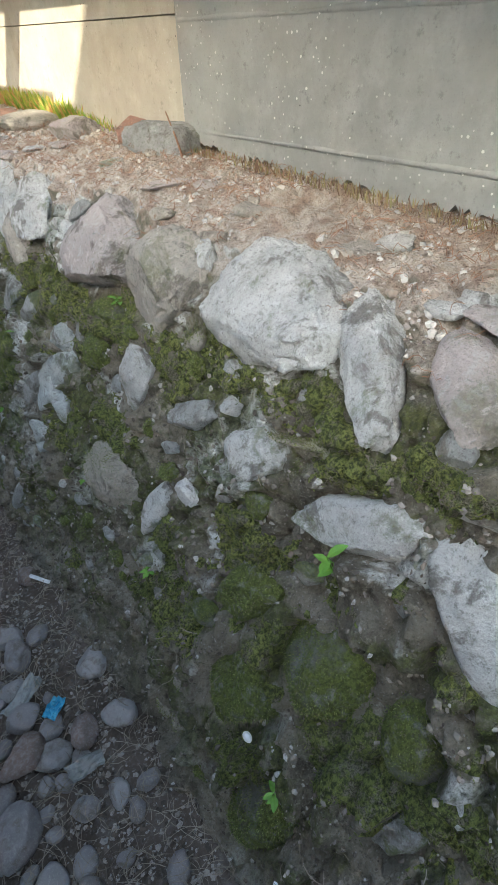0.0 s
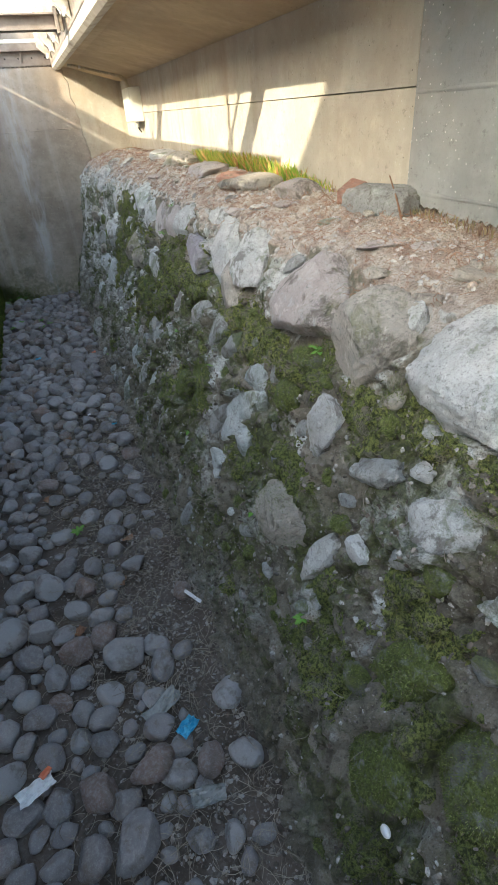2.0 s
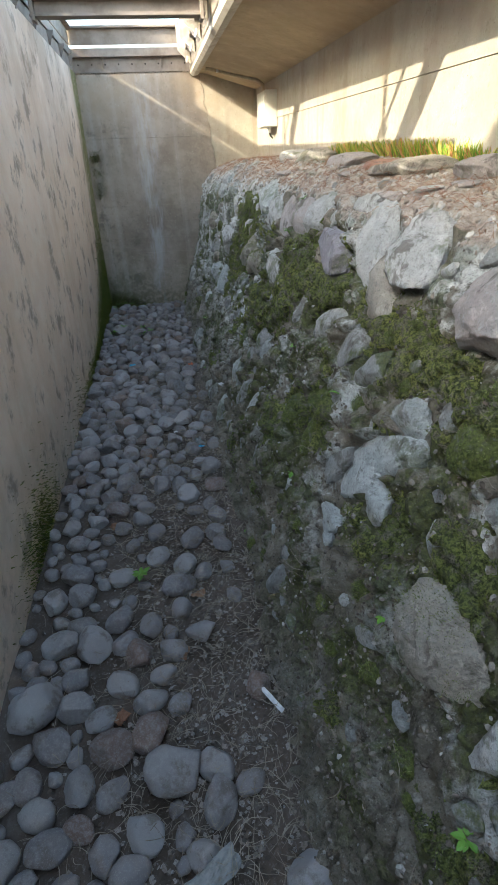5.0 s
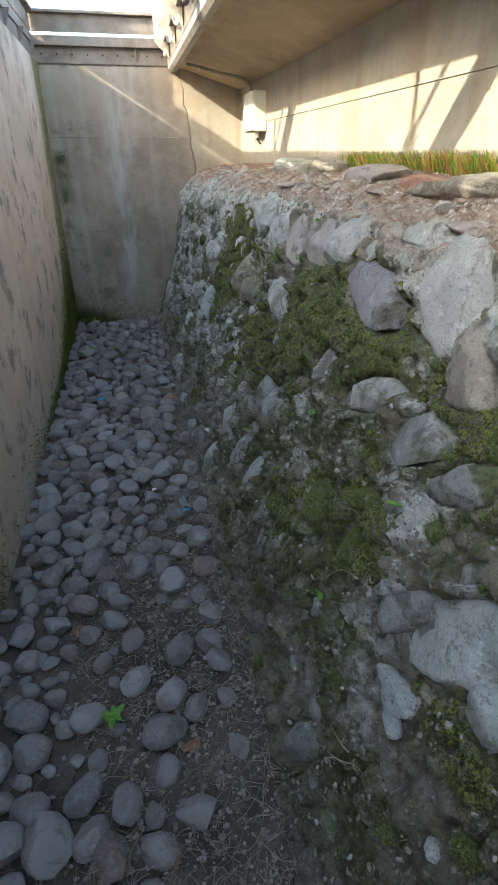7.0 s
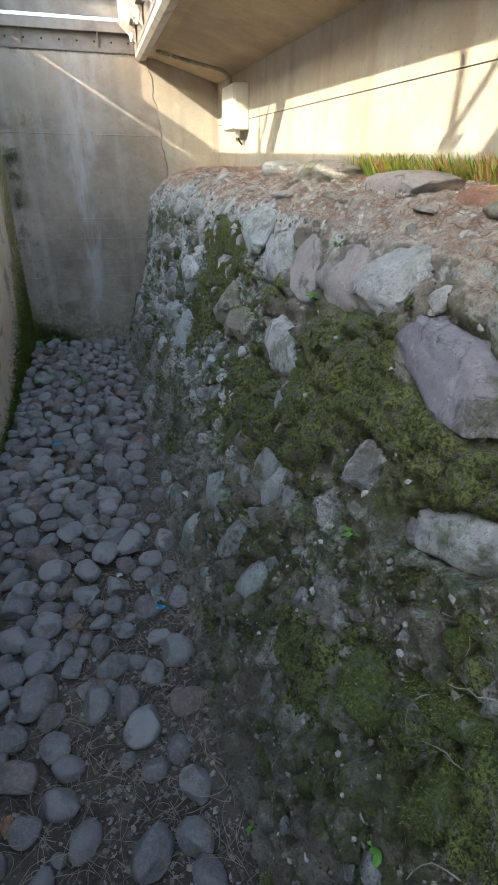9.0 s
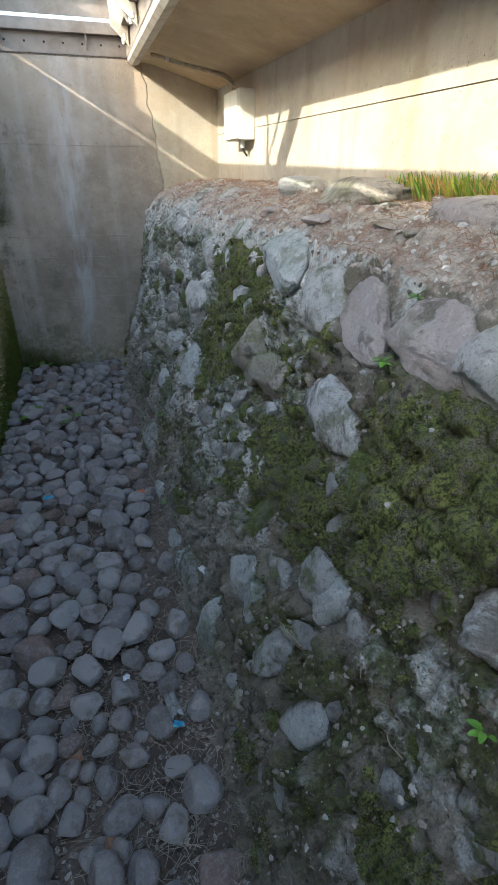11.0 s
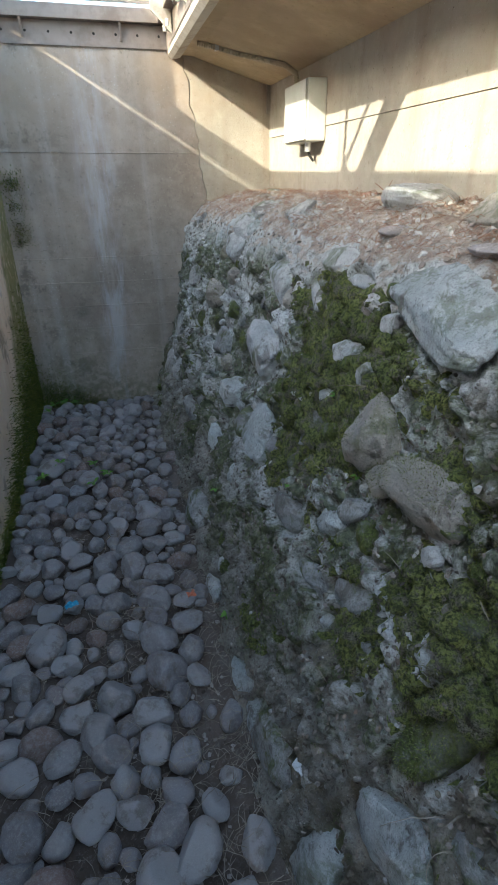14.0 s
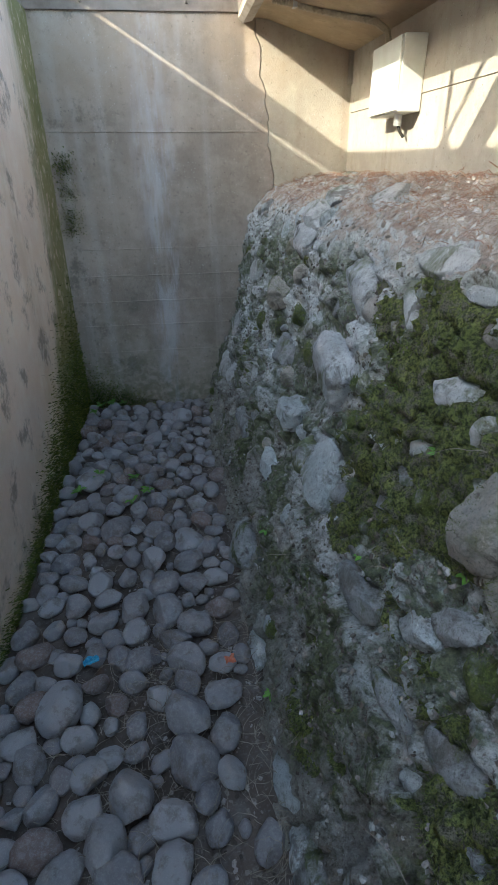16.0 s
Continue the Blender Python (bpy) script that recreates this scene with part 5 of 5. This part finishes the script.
# ---- litter and loose things ----
def crumpled(name, place, size, material, label, category, seed, turn=0.0, fold=0.3):
    """A crumpled bit of foil or plastic lying on the ground."""
    n = 12
    u, v = np.meshgrid(np.linspace(-1, 1, n), np.linspace(-1, 1, n), indexing="ij")
    p = np.stack([u.ravel() * size[0] / 2, v.ravel() * size[1] / 2, np.zeros(n * n)], 1)
    q = np.stack([u.ravel() + seed, v.ravel(), np.zeros(n * n) + seed * 0.37], 1)
    p[:, 2] = fold * min(size) * (field(q, 1.3, 3) + 0.5 * np.abs(field(q, 2.7, 2)))
    p[:, :2] *= (1 + 0.25 * field(q, 1.1, 2))[:, None]
    ob = new(name, grid_mesh(name, p, n, n, material, False))
    m = ob.modifiers.new("thickness", "SOLIDIFY")
    m.thickness = 0.0012
    ob.matrix_basis = Matrix.Translation(place) @ pose(0, 0, 0, 0, 0, turn)
    return tagged(ob, label, category)


crumpled("wrapper", (-0.02, 0.99, 0.055), (0.07, 0.045), BLUE, "crumpled blue foil wrapper lying on the soil", "litter", 1, 35, 0.6)
crumpled("plastic_scrap", (-0.08, 1.10, 0.04), (0.13, 0.055), CLEAR, "cloudy torn plastic scrap lying among cobbles", "litter", 2, 30)
crumpled("plastic_scrap", (-0.02, 0.77, 0.06), (0.10, 0.05), CLEAR, "cloudy torn plastic scrap lying among cobbles", "litter", 3, -10, 0.6)
crumpled("paper_scrap", (0.14, 1.49, 0.06), (0.09, 0.014), WHITE, "thin white paper strip on the soil", "litter", 4, -60)
crumpled("paper_scrap", (-0.49, 0.99, 0.06), (0.10, 0.045), WHITE, "dirty white torn paper scrap among cobbles", "litter", 5, 20, 0.5)
crumpled("orange_scrap", (-0.46, 1.02, 0.075), (0.035, 0.02), ORANGE, "orange plastic scrap lying among cobbles", "litter", 6, 40)
crumpled("foil_wrapper", (0.055, 3.17, 0.045), (0.035, 0.09), CLEAR, "silvery torn wrapper lying on the soil", "litter", 7, 10, 0.5)
crumpled("wrapper", (0.06, 3.10, 0.05), (0.02, 0.03), BLUE, "small blue piece of a torn wrapper", "litter", 8, 70, 0.4)
crumpled("paper_scrap", (-0.08, 3.31, 0.05), (0.022, 0.02), WHITE, "small white paper scrap on the soil", "litter", 9, 0)
crumpled("orange_scrap", (0.085, 4.36, 0.085), (0.03, 0.03), ORANGE, "small orange plastic scrap on a cobble", "litter", 10, 10, 0.6)
crumpled("wrapper", (-0.37, 4.41, 0.10), (0.05, 0.03), BLUE, "small blue wrapper scrap on the cobbles", "litter", 11, 20, 0.5)
crumpled("paper_scrap", on_wall(0.19, 0.2) + Vector((-0.01, 0, 0.01)), (0.03, 0.014), WHITE, "white paper scrap caught on the bank", "litter", 12, 120)
crumpled("foil_wrapper", on_wall(3.55, 0.22) + Vector((-0.015, 0, 0.01)), (0.05, 0.03), WHITE, "silvery blue wrapper scrap caught on the bank", "litter", 13, 40, 0.5)
cap = bmesh.new()
bmesh.ops.create_uvsphere(cap, u_segments=12, v_segments=8, radius=0.013, matrix=Matrix.Translation((0.283, 0.392, 0.489)) @ Matrix.Diagonal((0.7, 1, 1, 1)))
tagged(part("bottle_cap", cap, WHITE, smooth=True), "small round white plastic cap stuck on the bank", "litter")
for k, (x, y) in enumerate(((-0.05, 2.0), (-0.32, 1.55), (-0.16, 2.85), (0.05, 2.35), (-0.25, 3.1), (-0.12, 1.75), (-0.4, 2.5))):
    crumpled("dead_leaf", (x, y, soil_z(x, y) + 0.02), (0.05, 0.035), DEAD_LEAF, "curled dead brown leaf on the soil", "leaf", 20 + k, k * 50, 0.5)


def loose_stone(name, place, size, material, turn, label, seed, tilt=0.0, cuts=10, blocky=0.8):
    ob = new(name, rock_mesh(name, size, seed, cuts, 5 if max(size) > 0.12 else 4, 0.05, material, blocky))
    ob.matrix_basis = Matrix.Translation(place) @ pose(0, 0, 0, tilt, 0, turn)
    return tagged(ob, label, "stone")


loose_stone("slate_block", (1.03, 1.66, 1.42), (0.07, 0.14, 0.06), STONE_GREY, 12, "blue grey slate block lying against the wall", 301, 0.0, 6, 0.5)
brick = tagged(part("brick_piece", boxed((-0.05, -0.035, -0.03), (0.05, 0.035, 0.035), 0.008), BRICK), "broken red brick piece on the ledge", "brick")
brick.matrix_basis = pose(1.04, 1.85, 1.43, 12, -18, 25)
loose_stone("brick_piece", (0.93, 2.86, 1.43), (0.10, 0.09, 0.035), BRICK, 40, "flat broken red brick on the ledge", 303)
loose_stone("flat_stone", (0.93, 2.58, 1.425), (0.12, 0.19, 0.05), STONE_TAN, 10, "flat tan stone lying on the ledge", 304)
loose_stone("flat_stone", (0.93, 3.22, 1.44), (0.12, 0.21, 0.05), STONE_PINK, -10, "flat pinkish stone lying on the ledge", 305)
loose_stone("flat_stone", (0.95, 3.92, 1.465), (0.13, 0.24, 0.055), STONE_TAN, 5, "flat tan stone lying on the ledge", 306)
loose_stone("flat_stone", (0.97, 4.55, 1.47), (0.11, 0.20, 0.05), STONE_WHITE, -8, "flat pale stone lying on the ledge", 307)
loose_stone("flat_stone", (0.98, 2.15, 1.42), (0.09, 0.13, 0.05), STONE_PINK, 25, "flat pinkish stone lying on the ledge", 308)
rc = random.Random(9)
for k in range(46):
    y, x = rc.uniform(0.15, 6.5), rc.uniform(0.72, 1.04)
    i, j = int(np.searchsorted(ALONG, y)), int(np.argmin(np.abs(SURFACE[int(np.searchsorted(ALONG, y)), ns // 2:, 0] - x))) + ns // 2
    big = rc.uniform(0.03, 0.085)
    loose_stone("flat_stone", (x, y, float(SURFACE[i, j, 2]) - 0.002), (big * rc.uniform(0.5, 0.8), big, rc.uniform(0.010, 0.018)), rc.choice((STONE_TAN, STONE_PINK, STONE_PINK, STONE_WHITE)), rc.uniform(-50, 50), "flat dusty slab of stone bedded in the ledge", 600 + k, rc.uniform(-6, 6), 14)["group"] = "slabs on the ledge"
loose_stone("orange_brick_chip", (1.02, 4.98, 1.475), (0.03, 0.05, 0.015), BRICK, 15, "orange brick chip on the ledge", 309)
twig = tagged(new("twig"), "thin dark dry twig leaning from the ledge", "twig")
part("stem", tube(bmesh.new(), [(0.96, 1.42, 1.385), (1.0, 1.52, 1.45), (1.05, 1.64, 1.505)], [0.004, 0.003, 0.002], 6), DEAD_LEAF, twig)
twig = tagged(new("twig"), "thin red-brown branched twig on the ledge", "twig")
part("stem", tube(bmesh.new(), [(0.98, 4.75, 1.46), (1.02, 4.85, 1.49), (1.04, 4.98, 1.52)], [0.003, 0.0025, 0.0015], 6), DEAD_LEAF, twig)
part("side_shoot", tube(bmesh.new(), [(1.02, 4.85, 1.49), (1.05, 4.86, 1.53)], [0.002, 0.001], 6), DEAD_LEAF, twig)
